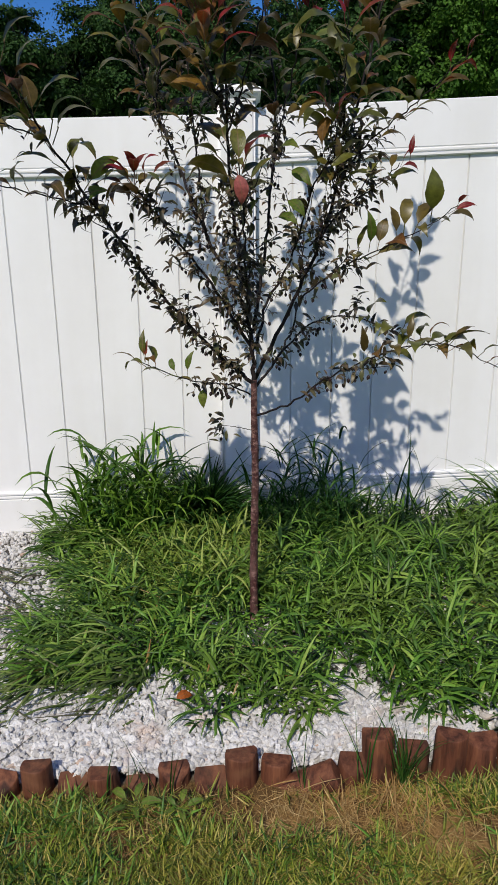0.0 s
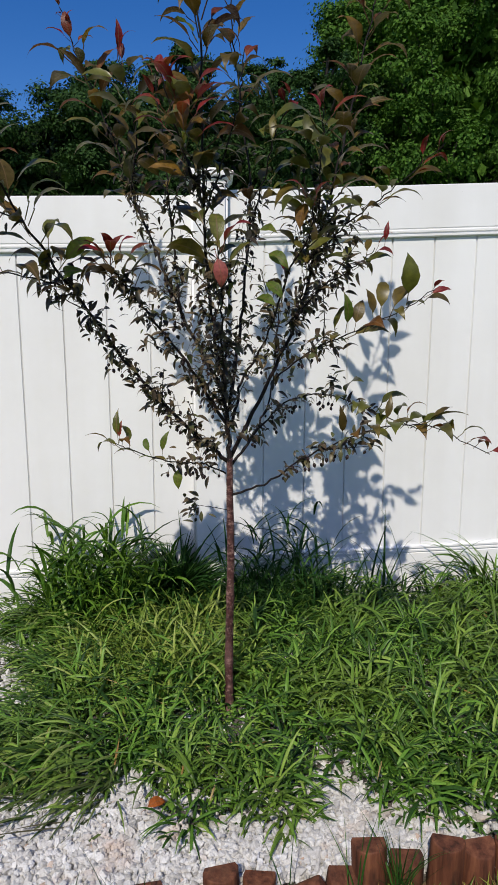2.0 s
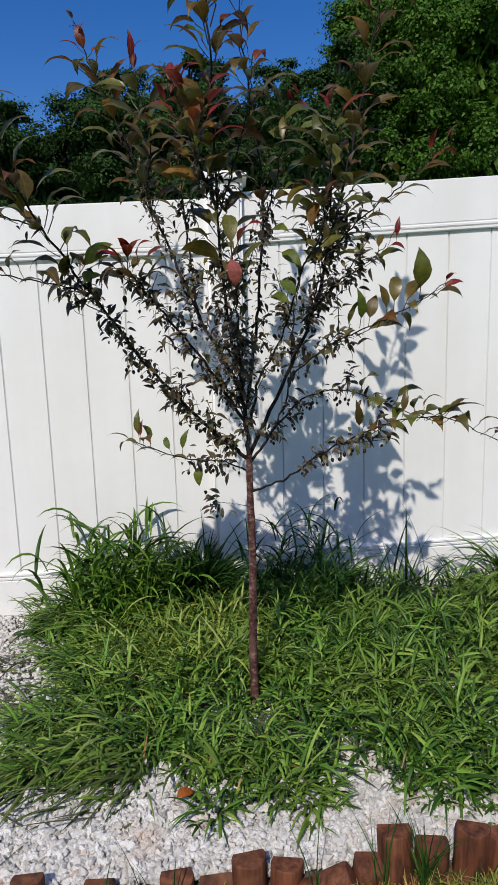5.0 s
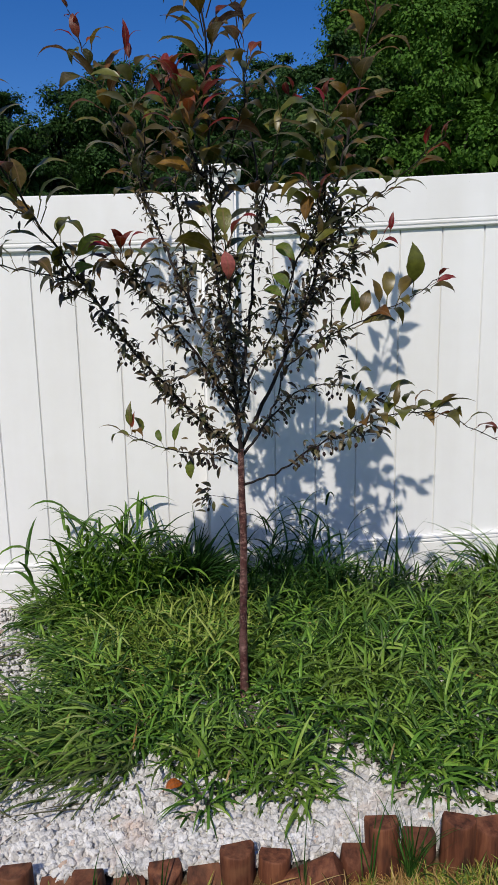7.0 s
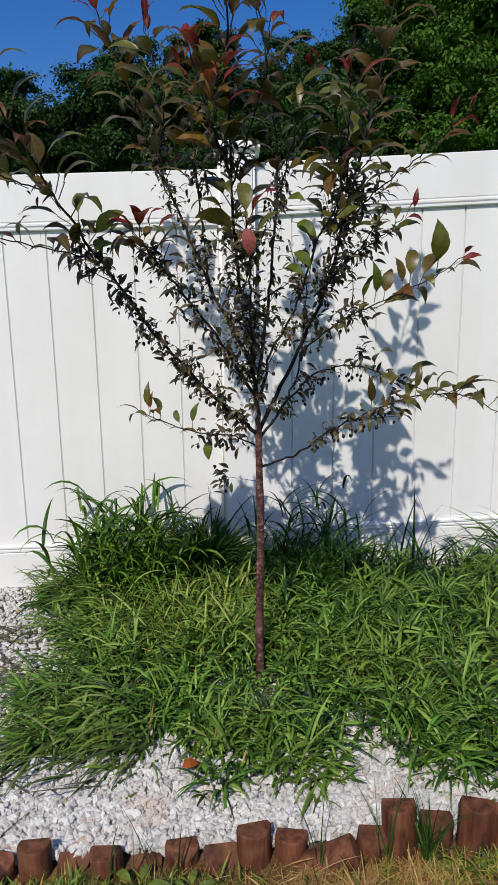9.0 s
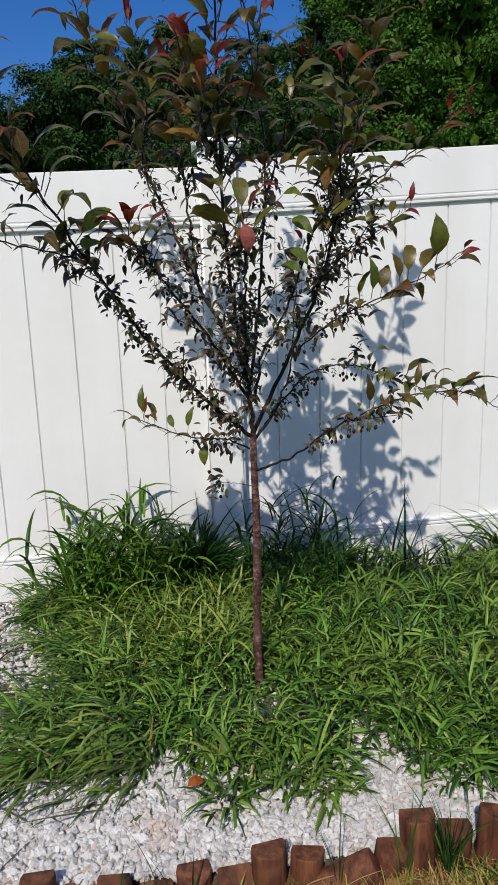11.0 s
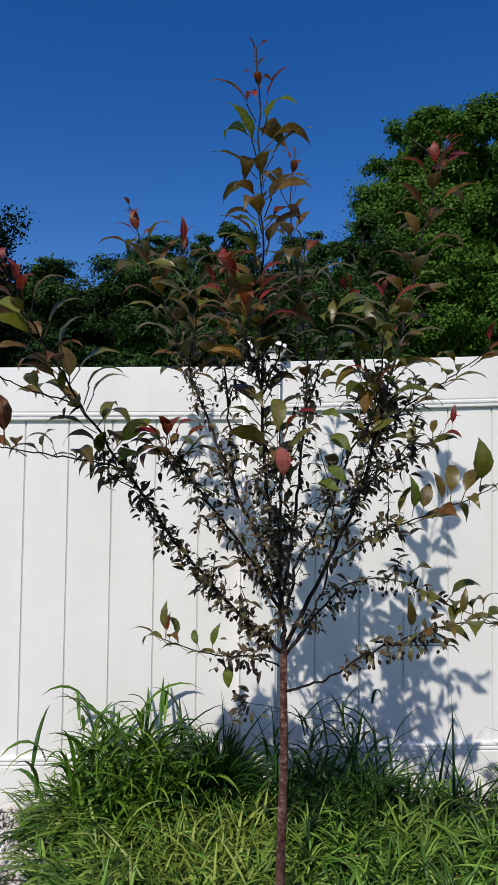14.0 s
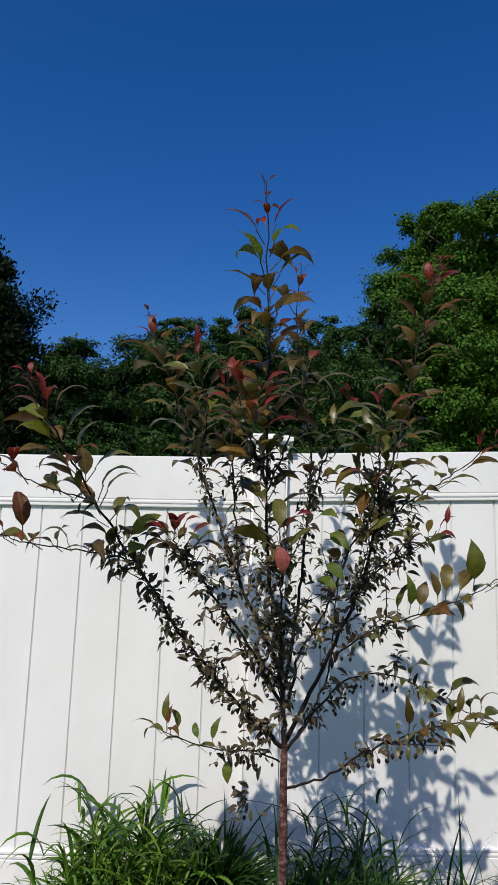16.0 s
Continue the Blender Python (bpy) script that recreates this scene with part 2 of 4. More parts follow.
# Dark evergreen tone, pushed near black so crown shade sits in the colour.
FAR_DARK_SHADED = leaf_material("far_dark_shaded_foliage", [(0.0, (0.005, 0.010, 0.005)), (0.6, (0.011, 0.022, 0.008)), (1.0, (0.026, 0.046, 0.014))], 0.12, 0.6, False, 0.08)
FAR_MID = leaf_material("far_green_foliage", [(0.0, (0.011, 0.029, 0.009)), (0.5, (0.033, 0.080, 0.021)), (1.0, (0.068, 0.135, 0.036))], 0.18, 0.6, False, 0.1)
FAR_BRIGHT = leaf_material("far_bright_foliage", [(0.0, (0.026, 0.068, 0.010)), (0.5, (0.066, 0.158, 0.022)), (1.0, (0.120, 0.240, 0.039))], 0.24, 0.6, False, 0.1)

# ---- builders ----
PLACES = {}


def thing(name, where, label, category, group="", kind=""):
    ob = new(name)
    ob.location = where
    ob.empty_display_size = 0.05
    PLACES[ob] = Matrix.Translation(where)
    return tagged(ob, label, category, group, kind)


def put(ob, parent, m):
    PLACES[ob] = m
    if parent is not None:
        ob.parent = parent
        ob.matrix_basis = PLACES[parent].inverted() @ m
    else:
        ob.matrix_basis = m
    return ob


def mesh_of(name, data, material, smooth=False):
    """A mesh from a bmesh or from (verts, faces)."""
    me = bpy.data.meshes.new(name)
    if isinstance(data, bmesh.types.BMesh):
        data.to_mesh(me)
        data.free()
    else:
        v, f = np.asarray(data[0], dtype=np.float32), data[1]
        if isinstance(f, np.ndarray):
            k = f.shape[1]
            me.vertices.add(len(v))
            me.vertices.foreach_set("co", v.ravel())
            me.loops.add(f.size)
            me.loops.foreach_set("vertex_index", f.astype(np.int32).ravel())
            me.polygons.add(len(f))
            me.polygons.foreach_set("loop_start", np.arange(0, f.size, k, dtype=np.int32))
            me.update(calc_edges=True)
        else:
            me.from_pydata(v.tolist(), [], f)
    me.materials.append(material)
    me.polygons.foreach_set("use_smooth", [smooth] * len(me.polygons))
    return me


def part(name, data, material, parent, label="", m=None, smooth=False, kind=""):
    """One mesh object under a thing or a part; its vertices are in world places unless m is given."""
    me = data if isinstance(data, bpy.types.Mesh) else mesh_of(name, data, material, smooth)
    ob = put(new(name, me), parent, m if m is not None else Matrix())
    return tagged(ob, label, kind=kind)


def prism(section, ends, axis):
    """A closed prism: section points in the two other axes, ends: two lists of the same points."""
    n = len(section)
    verts = [axis(e, a, b) for e in ends for a, b in section]
    faces = [[k, (k + 1) % n, n + (k + 1) % n, n + k] for k in range(n)]
    return verts, faces + [list(range(n))[::-1], list(range(n, 2 * n))]


def solid(verts, faces):
    bm = bmesh.new()
    vs = [bm.verts.new(v) for v in verts]
    for f in faces:
        bm.faces.new([vs[k] for k in f])
    bmesh.ops.recalc_face_normals(bm, faces=bm.faces)
    return bm


def spline(points, count):
    """A smooth line through the points."""
    p = [Vector(q) for q in points]
    p = [2 * p[0] - p[1], *p, 2 * p[-1] - p[-2]]
    out = []
    for k in range(count):
        s = k / (count - 1) * (len(p) - 3)
        i = min(int(s), len(p) - 4)
        u = s - i
        a, b, c, d = p[i : i + 4]
        out.append(0.5 * (2 * b + (c - a) * u + (2 * a - 5 * b + 4 * c - d) * u * u + (3 * b - a - 3 * c + d) * u**3))
    return out


def tube(line, radii, sides=8, wobble=0.0, rng=None):
    verts, faces = [], []
    for k, (p, r) in enumerate(zip(line, radii)):
        d = (line[min(k + 1, len(line) - 1)] - line[max(k - 1, 0)]).normalized()
        u = d.orthogonal().normalized() if abs(d.x) > 0.95 else d.cross(Vector((1, 0, 0))).normalized()
        w = d.cross(u)
        for s in range(sides):
            a = 2 * math.pi * s / sides
            q = r * (1 + (rng.uniform(-wobble, wobble) if rng else 0))
            verts.append(p + (u * math.cos(a) + w * math.sin(a)) * q)
    for k in range(len(line) - 1):
        for s in range(sides):
            t = (s + 1) % sides
            faces.append([k * sides + s, k * sides + t, (k + 1) * sides + t, (k + 1) * sides + s])
    faces.append(list(range(sides))[::-1])
    faces.append(list(range((len(line) - 1) * sides, len(line) * sides)))
    return verts, faces


def join(pieces):
    verts, faces = [], []
    for v, f in pieces:
        base = len(verts)
        verts += [tuple(q) for q in v]
        faces += [[base + k for k in face] for face in f]
    return verts, faces


def ground_height(x, y):
    """The bed rises gently to the right; far off the land is level."""
    near = np.exp(-((x / 4.0) ** 2) - ((y + 0.7) / 4.0) ** 2)
    return -0.058 + (0.055 * x + 0.012 * (y + 0.7)) * near


def blades(roots, heads, lengths, widths, droop, lift, rng, steps=5):
    """Grass blades as folded strips: each starts at its root, heads off, and bends over under its own weight."""
    n = len(roots)
    u = np.linspace(0, 1, steps + 1)
    head = np.stack([np.cos(heads), np.sin(heads), np.zeros(n)], 1)
    side = np.stack([-np.sin(heads), np.cos(heads), np.zeros(n)], 1)
    twist = rng.uniform(-0.7, 0.7, n)
    wide = side * np.cos(twist)[:, None] + np.array([0, 0, 1.0]) * np.sin(twist)[:, None]
    place = np.array(roots, dtype=float)
    rows = []
    for k in range(steps + 1):
        angle = lift - droop * u[k] ** 1.3
        shape = (0.45 + 0.55 * min(1, u[k] * 4)) * (1 - u[k] ** 2.2)
        half = (0.5 * widths * max(shape, 0.02))[:, None]
        fold = np.cross(wide, head * np.cos(angle)[:, None] + np.array([0, 0, 1.0]) * np.sin(angle)[:, None])
        rows.append(np.stack([place - wide * half, place - fold * half * 0.55, place + wide * half], 1))
        step = lengths / steps
        place = place + (head * np.cos(angle)[:, None] + np.array([0, 0, 1.0]) * np.sin(angle)[:, None]) * step[:, None]
    verts = np.stack(rows, 1).reshape(n, -1, 3)
    low = ground_height(verts[..., 0], verts[..., 1]) + 0.003
    verts[..., 2] = np.maximum(verts[..., 2], low + 0.012 * rng.uniform(0, 1, (n, 1)))
    quad = np.array([[3 * k + s, 3 * k + s + 1, 3 * k + s + 4, 3 * k + s + 3] for k in range(steps) for s in (0, 1)])
    faces = (quad[None] + (np.arange(n) * 3 * (steps + 1))[:, None, None]).reshape(-1, 4)
    return verts.reshape(-1, 3), faces


def stuff(name, data, material, label, category, smooth=True):
    ob = new(name, mesh_of(name, data, material, smooth))
    return tagged(ob, label, category, kind="stuff")


# ---- ground ----
def spread(low, high, step, far):
    return np.concatenate([-np.array(far[::-1]) + low, np.arange(low, high + 1e-6, step), np.array(far) + high])


def ground():
    xs = spread(-3.0, 3.0, 0.05, [0.5, 2, 6, 15, 40, 120, 400])
    ys = spread(-4.0, 2.0, 0.05, [0.5, 2, 6, 15, 40, 120, 400])
    gx, gy = np.meshgrid(xs, ys)
    rng = np.random.default_rng(3)
    z = ground_height(gx, gy) + rng.normal(0, 0.003, gx.shape) * (np.hypot(gx, gy + 1) < 4)
    n, m = gx.shape
    k = np.arange(n * m).reshape(n, m)
    faces = np.stack([k[:-1, :-1], k[:-1, 1:], k[1:, 1:], k[1:, :-1]], -1).reshape(-1, 4)
    ob = new("ground", mesh_of("ground", (np.stack([gx, gy, z], -1).reshape(-1, 3), faces), SOIL, True))
    tagged(ob, "dry brown soil with pale grit under the bed", "ground", kind="structure")


ground()


def wall_south():
    """A plain unseen wall, added behind the viewer to block low sky light from the fence."""
    bm = bmesh.new()
    bmesh.ops.create_cube(bm, size=1, matrix=Matrix.Translation((1.0, -13.0, 1.4)) @ Matrix.Diagonal((34.0, 0.3, 3.2, 1)))
    ob = new("wall_south", mesh_of("wall_south", bm, SIDING))
    tagged(ob, "plain unseen wall added to hold back low sky light", "wall", kind="structure")


wall_south()

# ---- fence ----
PITCH = 0.1525
POST_X = 0.010


def rail_section(height):
    """Front to back: a plain face with two beads along the lower edge."""
    return [(0.036, 0.0), (-0.010, 0.0), (-0.014, 0.003), (-0.014, 0.009), (-0.008, 0.011), (-0.008, 0.015), (-0.014, 0.017),
            (-0.014, 0.023), (-0.009, 0.025), (-0.009, 0.028), (-0.012, 0.031), (-0.012, height - 0.003), (-0.009, height), (0.036, height)]


def rail(x0, x1, z0, slope, section, up):
    return solid(*prism(section, (x0, x1), lambda e, a, b: (e, a, z0 + slope * e + up * b)))


def board(x0, x1, low, high):
    c, d = 0.0032, 0.009
    section = [(x0, d), (x0 + c, 0), (x1 - c, 0), (x1, d), (x1, 0.022), (x0, 0.022)]
    n = len(section)
    verts = [(a, b, low(a)) for a, b in section] + [(a, b, high(a)) for a, b in section]
    faces = [[k, (k + 1) % n, n + (k + 1) % n, n + k] for k in range(n)] + [list(range(n))[::-1], list(range(n, 2 * n))]
    return solid(verts, faces)


def panel(fence, side, top, top_slope, foot, foot_slope, height, start=0.0):
    near = (POST_X if start == 0 else side * start) + side * 0.0635
    far = side * (start + 2.34)
    edges = [near] + [side * (start + 0.2035 + PITCH * k) for k in range(14)]
    low, high = sorted((near, far))
    part("top_rail", rail(low, high, top, top_slope, rail_section(height), 1), VINYL, fence)
    part("bottom_rail", rail(low, high, foot, foot_slope, rail_section(0.20), -1), VINYL, fence)
    for a, b in zip(edges, edges[1:] + [far]):
        a, b = sorted((a, b))
        part("board", board(a, b, lambda x: foot + foot_slope * x - 0.05, lambda x: top + top_slope * x + 0.05), VINYL, fence)


def fence_post(fence, x, high):
    bm = bmesh.new()
    bmesh.ops.create_cube(bm, size=1, matrix=Matrix.Translation((x, 0.011, (high - 0.3) / 2)) @ Matrix.Diagonal((0.127, 0.127, high + 0.3, 1)))
    bmesh.ops.bevel(bm, geom=[e for e in bm.edges if abs(e.verts[0].co.z - e.verts[1].co.z) > 0.5], offset=0.009, segments=4, affect="EDGES")
    post = part("post", bm, VINYL, fence)
    for f in post.data.polygons:
        f.use_smooth = f.area < 0.05 and abs(f.normal.z) < 0.5
    levels = [(0.0645, -0.006), (0.0645, 0.002), (0.070, 0.006), (0.074, 0.014), (0.082, 0.018), (0.082, 0.030), (0.079, 0.033), (0.066, 0.036), (0.064, 0.044), (0.0, 0.056)]
    verts, faces = [], []
    for half, up in levels[:-1]:
        verts += [(x + sx * half, 0.011 + sy * half, high + up) for sx, sy in ((-1, -1), (1, -1), (1, 1), (-1, 1))]
    verts.append((x, 0.011, high + levels[-1][1]))
    for k in range(len(levels) - 2):
        faces += [[4 * k + s, 4 * k + (s + 1) % 4, 4 * k + 4 + (s + 1) % 4, 4 * k + 4 + s] for s in range(4)]
    last = 4 * (len(levels) - 2)
    faces += [[last + s, last + (s + 1) % 4, len(verts) - 1] for s in range(4)]
    part("cap", solid(verts, faces), VINYL, post, "stepped white post cap")


def fence():
    ob = thing("fence", (POST_X, 0.011, -0.06), "white vinyl privacy fence with grooved boards and capped posts", "fence")
    panel(ob, -1, 1.255, 0.015, 0.110, 0.028, 0.186)
    panel(ob, 1, 1.280, 0.038, 0.133, 0.040, 0.176)
    panel(ob, -1, 1.255, 0.015, 0.110, 0.028, 0.186, 2.40)
    panel(ob, 1, 1.280, 0.038, 0.133, 0.040, 0.176, 2.40)
    fence_post(ob, -4.80, 1.42)
    fence_post(ob, 4.80, 1.66)
    fence_post(ob, POST_X, 1.478)
    fence_post(ob, -2.40, 1.455)
    fence_post(ob, 2.40, 1.57)


fence()

# ---- log edging ----
def border_log(x, top, width=0.068, lean=(0.0, 0.0), y=-1.366, turn=0.0, seed=0, slant=0.0):
    """A half-round stake: flat at the back, rounded in front, sawn off on top, often askew, and driven into the soil."""
    rng = random.Random(100 + seed)
    r = width / 2
    ring = [(r * math.cos(a), -r * math.sin(a)) for a in [math.pi * k / 12 for k in range(13)]] + [(-r * 0.92, 0.008), (r * 0.92, 0.008)]
    low = -0.26
    tall = top - low
    bm = bmesh.new()
    tilt = rng.uniform(-0.05, 0.05)
    dents = [0.0012 * math.sin(k * 1.1 + seed) for k in range(len(ring))]
    loops = []
    for z, grow in ((0, 1.0), (tall * 0.4, 1.0), (tall * 0.7, 1.0), (tall * 0.9, 0.99), (tall - 0.004, 0.985), (tall, 0.94)):
        loop = []
        for (a, b), d in zip(ring, dents):
            s = grow * (1 + d / r)
            loop.append(bm.verts.new((a * s, b * s, z + (tilt * a if z > 0.1 else 0) + slant * b / r * (z / tall) ** 2)))
        loops.append(loop)
    n = len(ring)
    for p, q in zip(loops, loops[1:]):
        for k in range(n):
            bm.faces.new([p[k], p[(k + 1) % n], q[(k + 1) % n], q[k]])
    bm.faces.new(loops[-1])
    bm.faces.new(loops[0][::-1])
    bmesh.ops.recalc_face_normals(bm, faces=bm.faces)
    ob = new("border_log", mesh_of("border_log", bm, LOG, False))
    for f in ob.data.polygons:
        f.use_smooth = abs(f.normal.z) < 0.5 and f.normal.y < 0.2
    ob.matrix_basis = pose(x, y, -0.07, lean[0], lean[1], turn) @ pose(0, 0, low + 0.07)
    label = "red-brown stained half-round log driven into the soil as bed edging"
    if abs(lean[1]) > 15:
        label = "red-brown half-round log tipped over in the bed edging"
    elif slant > 0.02:
        label = "short red-brown half-round log with a slanting sawn top"
    elif top > 0.04:
        label = "tall red-brown half-round log standing proud in the edging"
    return tagged(ob, label, "edging log", "log edging along the bed")


def log_edging():
    row = [(-0.605, 0.03, 0), (-0.533, 0.045, 0), (-0.463, 0.03, 0.02), (-0.393, 0.052, 0), (-0.322, 0.010, 0.03), (-0.254, 0.040, 0), (-0.181, 0.008, 0.025), (-0.111, 0.040, 0.015), (-0.033, 0.028, 0.05), (0.029, 0.080, 0),
           (0.098, 0.057, 0), (0.249, 0.066, 0.02), (0.311, 0.121, 0), (0.378, 0.084, 0.015), (0.450, 0.131, 0), (0.517, 0.102, 0.01), (0.587, 0.10, 0), (0.658, 0.11, 0), (0.73, 0.10, 0)]
    rng = random.Random(5)
    for k, (x, top, slant) in enumerate(row):
        side = {-0.322: 7.0, -0.254: -6.0, -0.033: -5.0, 0.249: 8.0}.get(x, rng.uniform(-3, 3))
        border_log(x, top - 0.071, rng.uniform(0.063, 0.069), (rng.uniform(-4, 3), side), -1.330 + 0.007 * math.sin(k * 2.1) + 0.02 * max(0, x - 0.25), rng.uniform(-12, 12), k, slant)
    for k in range(23):
        for side in (-1, 1):
            x = side * (0.80 + 0.07 * k) if side > 0 else -0.676 - 0.07 * k
            border_log(x, rng.uniform(0.03, 0.06) + 0.055 * x - 0.064, rng.uniform(0.063, 0.069), (rng.uniform(-4, 3), rng.uniform(-3, 3)), -1.330 + 0.007 * math.sin(k * 2.1), rng.uniform(-12, 12), 50 + k, rng.choice((0, 0, 0.02)))
    # one stake has tipped over
    border_log(0.150, 0.018, 0.074, (6, 60), -1.345, 0, 40, 0.0)


log_edging()


# ---- young crab apple tree ----
LEAF_FORMS = {}


def leaf_form(material, k):
    """An oval pointed leaf, 1 long, folded at the midrib and arched, on a thin stalk."""
    key = (material.name, k)
    if key not in LEAF_FORMS:
        rng = random.Random(k * 7 + 1)
        arch, fold, curl, wide = (1.3, 1.7, 2.1, 1.0, 2.4, 1.5)[k], (0.45, 0.35, 0.3, 0.5, 0.4, 0.25)[k], (0.1, -0.1, 0.2, 0.0, -0.2, 0.3)[k], (0.155, 0.18, 0.17, 0.14, 0.175, 0.225)[k]
        shape = (0.03, 0.46, 0.77, 0.95, 1.0, 0.95, 0.82, 0.62, 0.38, 0.15, 0.0)
        verts, faces = [], []
        x = z = 0.0
        step = 1 / (len(shape) - 1)
        for i, w in enumerate(shape):
            u = i * step
            lean = 0.25 - arch * u**1.3
            h = w * wide
            ripple = 0.012 * math.sin(i * 1.7 + k)
            saw = 0.006 * (-1) ** i * (w > 0.2)
            verts += [(x, h + saw, z + fold * h * (1 - 0.4 * h / wide) + ripple + curl * h * u), (x, 0, z), (x, -h - saw, z + fold * h * (1 - 0.4 * h / wide) - ripple - curl * h * u)]
            x, z = x + step * math.cos(lean), z + step * math.sin(lean)
        for i in range(len(shape) - 1):
            a = 3 * i
            faces += [[a + 1, a, a + 3, a + 4], [a + 2, a + 1, a + 4, a + 5]]
        base = len(verts)
        for x, z in ((-0.34, -0.10), (0.03, 0.0)):
            verts += [(x, 0.012, z), (x, -0.012, z), (x, 0, z - 0.022)]
        faces += [[base + s, base + (s + 1) % 3, base + 3 + (s + 1) % 3, base + 3 + s] for s in range(3)]
        LEAF_FORMS[key] = mesh_of("leaf", solid(verts, faces), material, True)
    return LEAF_FORMS[key]


JOINED = []


def leaf(tree, root, way, length, material, form, roll=0.0, alone=True):
    """A leaf from root along way, its upper face to the light, turned about its midrib by roll."""
    way = Vector(way).normalized()
    light = Vector((-0.08, -0.30, 1))
    up = light - way * light.dot(way)
    if up.length < 0.15:
        up = Vector((0.3, -1, 0)) - way * Vector((0.3, -1, 0)).dot(way)
    up.normalize()
    up = (Matrix.Rotation(roll, 3, way) @ up).normalized()
    side = up.cross(way)
    m = Matrix((way, side, up)).transposed().to_4x4() @ Matrix.Diagonal((length, length, length, 1))
    m.translation = Vector(root) + way * length * 0.34
    if not alone:
        JOINED.append((m, form))
        return None
    return part("leaf", leaf_form(material, form), None, tree, m=m)


class Crown:
    """Collects the small leaves of the tree, and counts the large ones."""

    def __init__(self, tree):
        self.tree, self.rng, self.verts, self.faces, self.large = tree, random.Random(11), [], [], 0
        self.fruit_form = self.make_fruit()

    def make_fruit(self):
        line = [Vector((0, 0, 0)), Vector((0.006, 0, -0.008)), Vector((0.009, 0, -0.02)), Vector((0.010, 0, -0.03))]
        pieces = [tube(line, [0.0006] * 4, 4)]
        levels = [(0.001, -0.0285), (0.0036, -0.030), (0.0052, -0.034), (0.0046, -0.038), (0.0018, -0.0405), (0.0020, -0.042)]
        verts = [(0.010 + r * math.cos(a), r * math.sin(a), z) for r, z in levels for a in [math.pi * s / 4 for s in range(8)]]
        faces = [[8 * k + s, 8 * k + (s + 1) % 8, 8 * k + 8 + (s + 1) % 8, 8 * k + 8 + s] for k in range(len(levels) - 1) for s in range(8)]
        pieces.append((verts, faces))
        return mesh_of("fruit", solid(*join(pieces)), FRUIT, True)

    def fruit(self, p):
        s = self.rng.uniform(0.6, 0.9)
        part("crab_apple", self.fruit_form, None, self.tree, m=Matrix.Translation(p) @ pose(0, 0, 0, self.rng.uniform(-25, 25), self.rng.uniform(-25, 25), self.rng.uniform(0, 360)) @ Matrix.Diagonal((s, s, s, 1)))

    def small(self, p, way, length):
        way = Vector(way).normalized()
        side = way.cross(Vector((self.rng.uniform(-0.6, 0.4), self.rng.uniform(-1.0, 0.1), 1))).normalized()
        up = side.cross(way)
        b = len(self.verts)
        w, a = length * self.rng.uniform(0.15, 0.23), self.rng.uniform(0.2, 1.0)
        rows = ((0.0, 0.06), (0.18, 0.62), (0.42, 1.0), (0.68, 0.86), (0.88, 0.45), (1.0, 0.04))
        for u, v in rows:
            mid = p + way * (u * length * (1 - 0.25 * a * u)) - up * (a * u * u * length)
            self.verts += [mid + side * (v * w) + up * (v * w * 0.35), mid, mid - side * (v * w) + up * (v * w * 0.35)]
        for k in range(len(rows) - 1):
            self.faces += [[b + 3 * k, b + 3 * k + 1, b + 3 * k + 4, b + 3 * k + 3], [b + 3 * k + 1, b + 3 * k + 2, b + 3 * k + 5, b + 3 * k + 4]]

    def spur(self, p, d, leaves, size):
        for _ in range(leaves):
            way = Vector((self.rng.gauss(0, 1), self.rng.gauss(0, 1), self.rng.gauss(0.05, 0.8))).normalized() * 0.8 + d * 0.5 + Vector((0, 0, -0.12))
            self.small(p + Vector((self.rng.gauss(0, 0.014), self.rng.gauss(0, 0.014), self.rng.gauss(0, 0.012))), way, size * self.rng.uniform(0.45, 1.2))

    def limb(self, name, points, r0, r1, bare=0.1, leafy=0.6, large=8, young=2, spurs=20, twigs=5, fruits=6, size=0.066, material=None, tip=0.78):
        """A limb through the points. Up to leafy of its length it bears spurs of small leaves, twigs and fruit; beyond, large leaves, reddish at the tip."""
        rng = self.rng
        line = spline(points, 5 * len(points) + 4)
        calm = min(1.0, (line[-1] - line[0]).length / 0.3)
        line = [p + calm * Vector((rng.gauss(0, 0.0022), rng.gauss(0, 0.0022), rng.gauss(0, 0.0016))) * (0 < k < len(line) - 1) for k, p in enumerate(line)]
        n = len(line)
        slim = 0.75 if name == "twig" else 0.85
        pieces = [tube(line, [slim * r0 + slim * (r1 - r0) * (k / (n - 1)) ** 0.8 for k in range(n)], 7, 0.08, rng)]

        def spot(s):
            k = min(int(s * (n - 1)), n - 2)
            p = line[k].lerp(line[k + 1], s * (n - 1) - k)
            return p, (line[k + 1] - line[k]).normalized()

        for _ in range(twigs):
            p, d = spot(rng.uniform(bare + 0.05, leafy))
            out = d.orthogonal().normalized()
            out = Matrix.Rotation(rng.uniform(0, 6.28), 3, d) @ out
            way = (d * 0.9 + out * 0.9 + Vector((0, 0, 0.25))).normalized()
            long = rng.uniform(0.05, 0.13)
            bend = [p, p + way * long * 0.5 + Vector((0, 0, 0.004)), p + way * long + Vector((rng.gauss(0, 0.01), rng.gauss(0, 0.01), 0.012))]
            pieces.append(tube(bend, [0.0016, 0.0012, 0.0008], 5))
            for s in range(4):
                self.spur(bend[0].lerp(bend[2], (s + 1) / 4), way, rng.randint(3, 5), 0.028)
            if rng.random() < 0.5:
                self.fruit(bend[2])
        part(name, join(pieces), TWIG, self.tree, smooth=True)
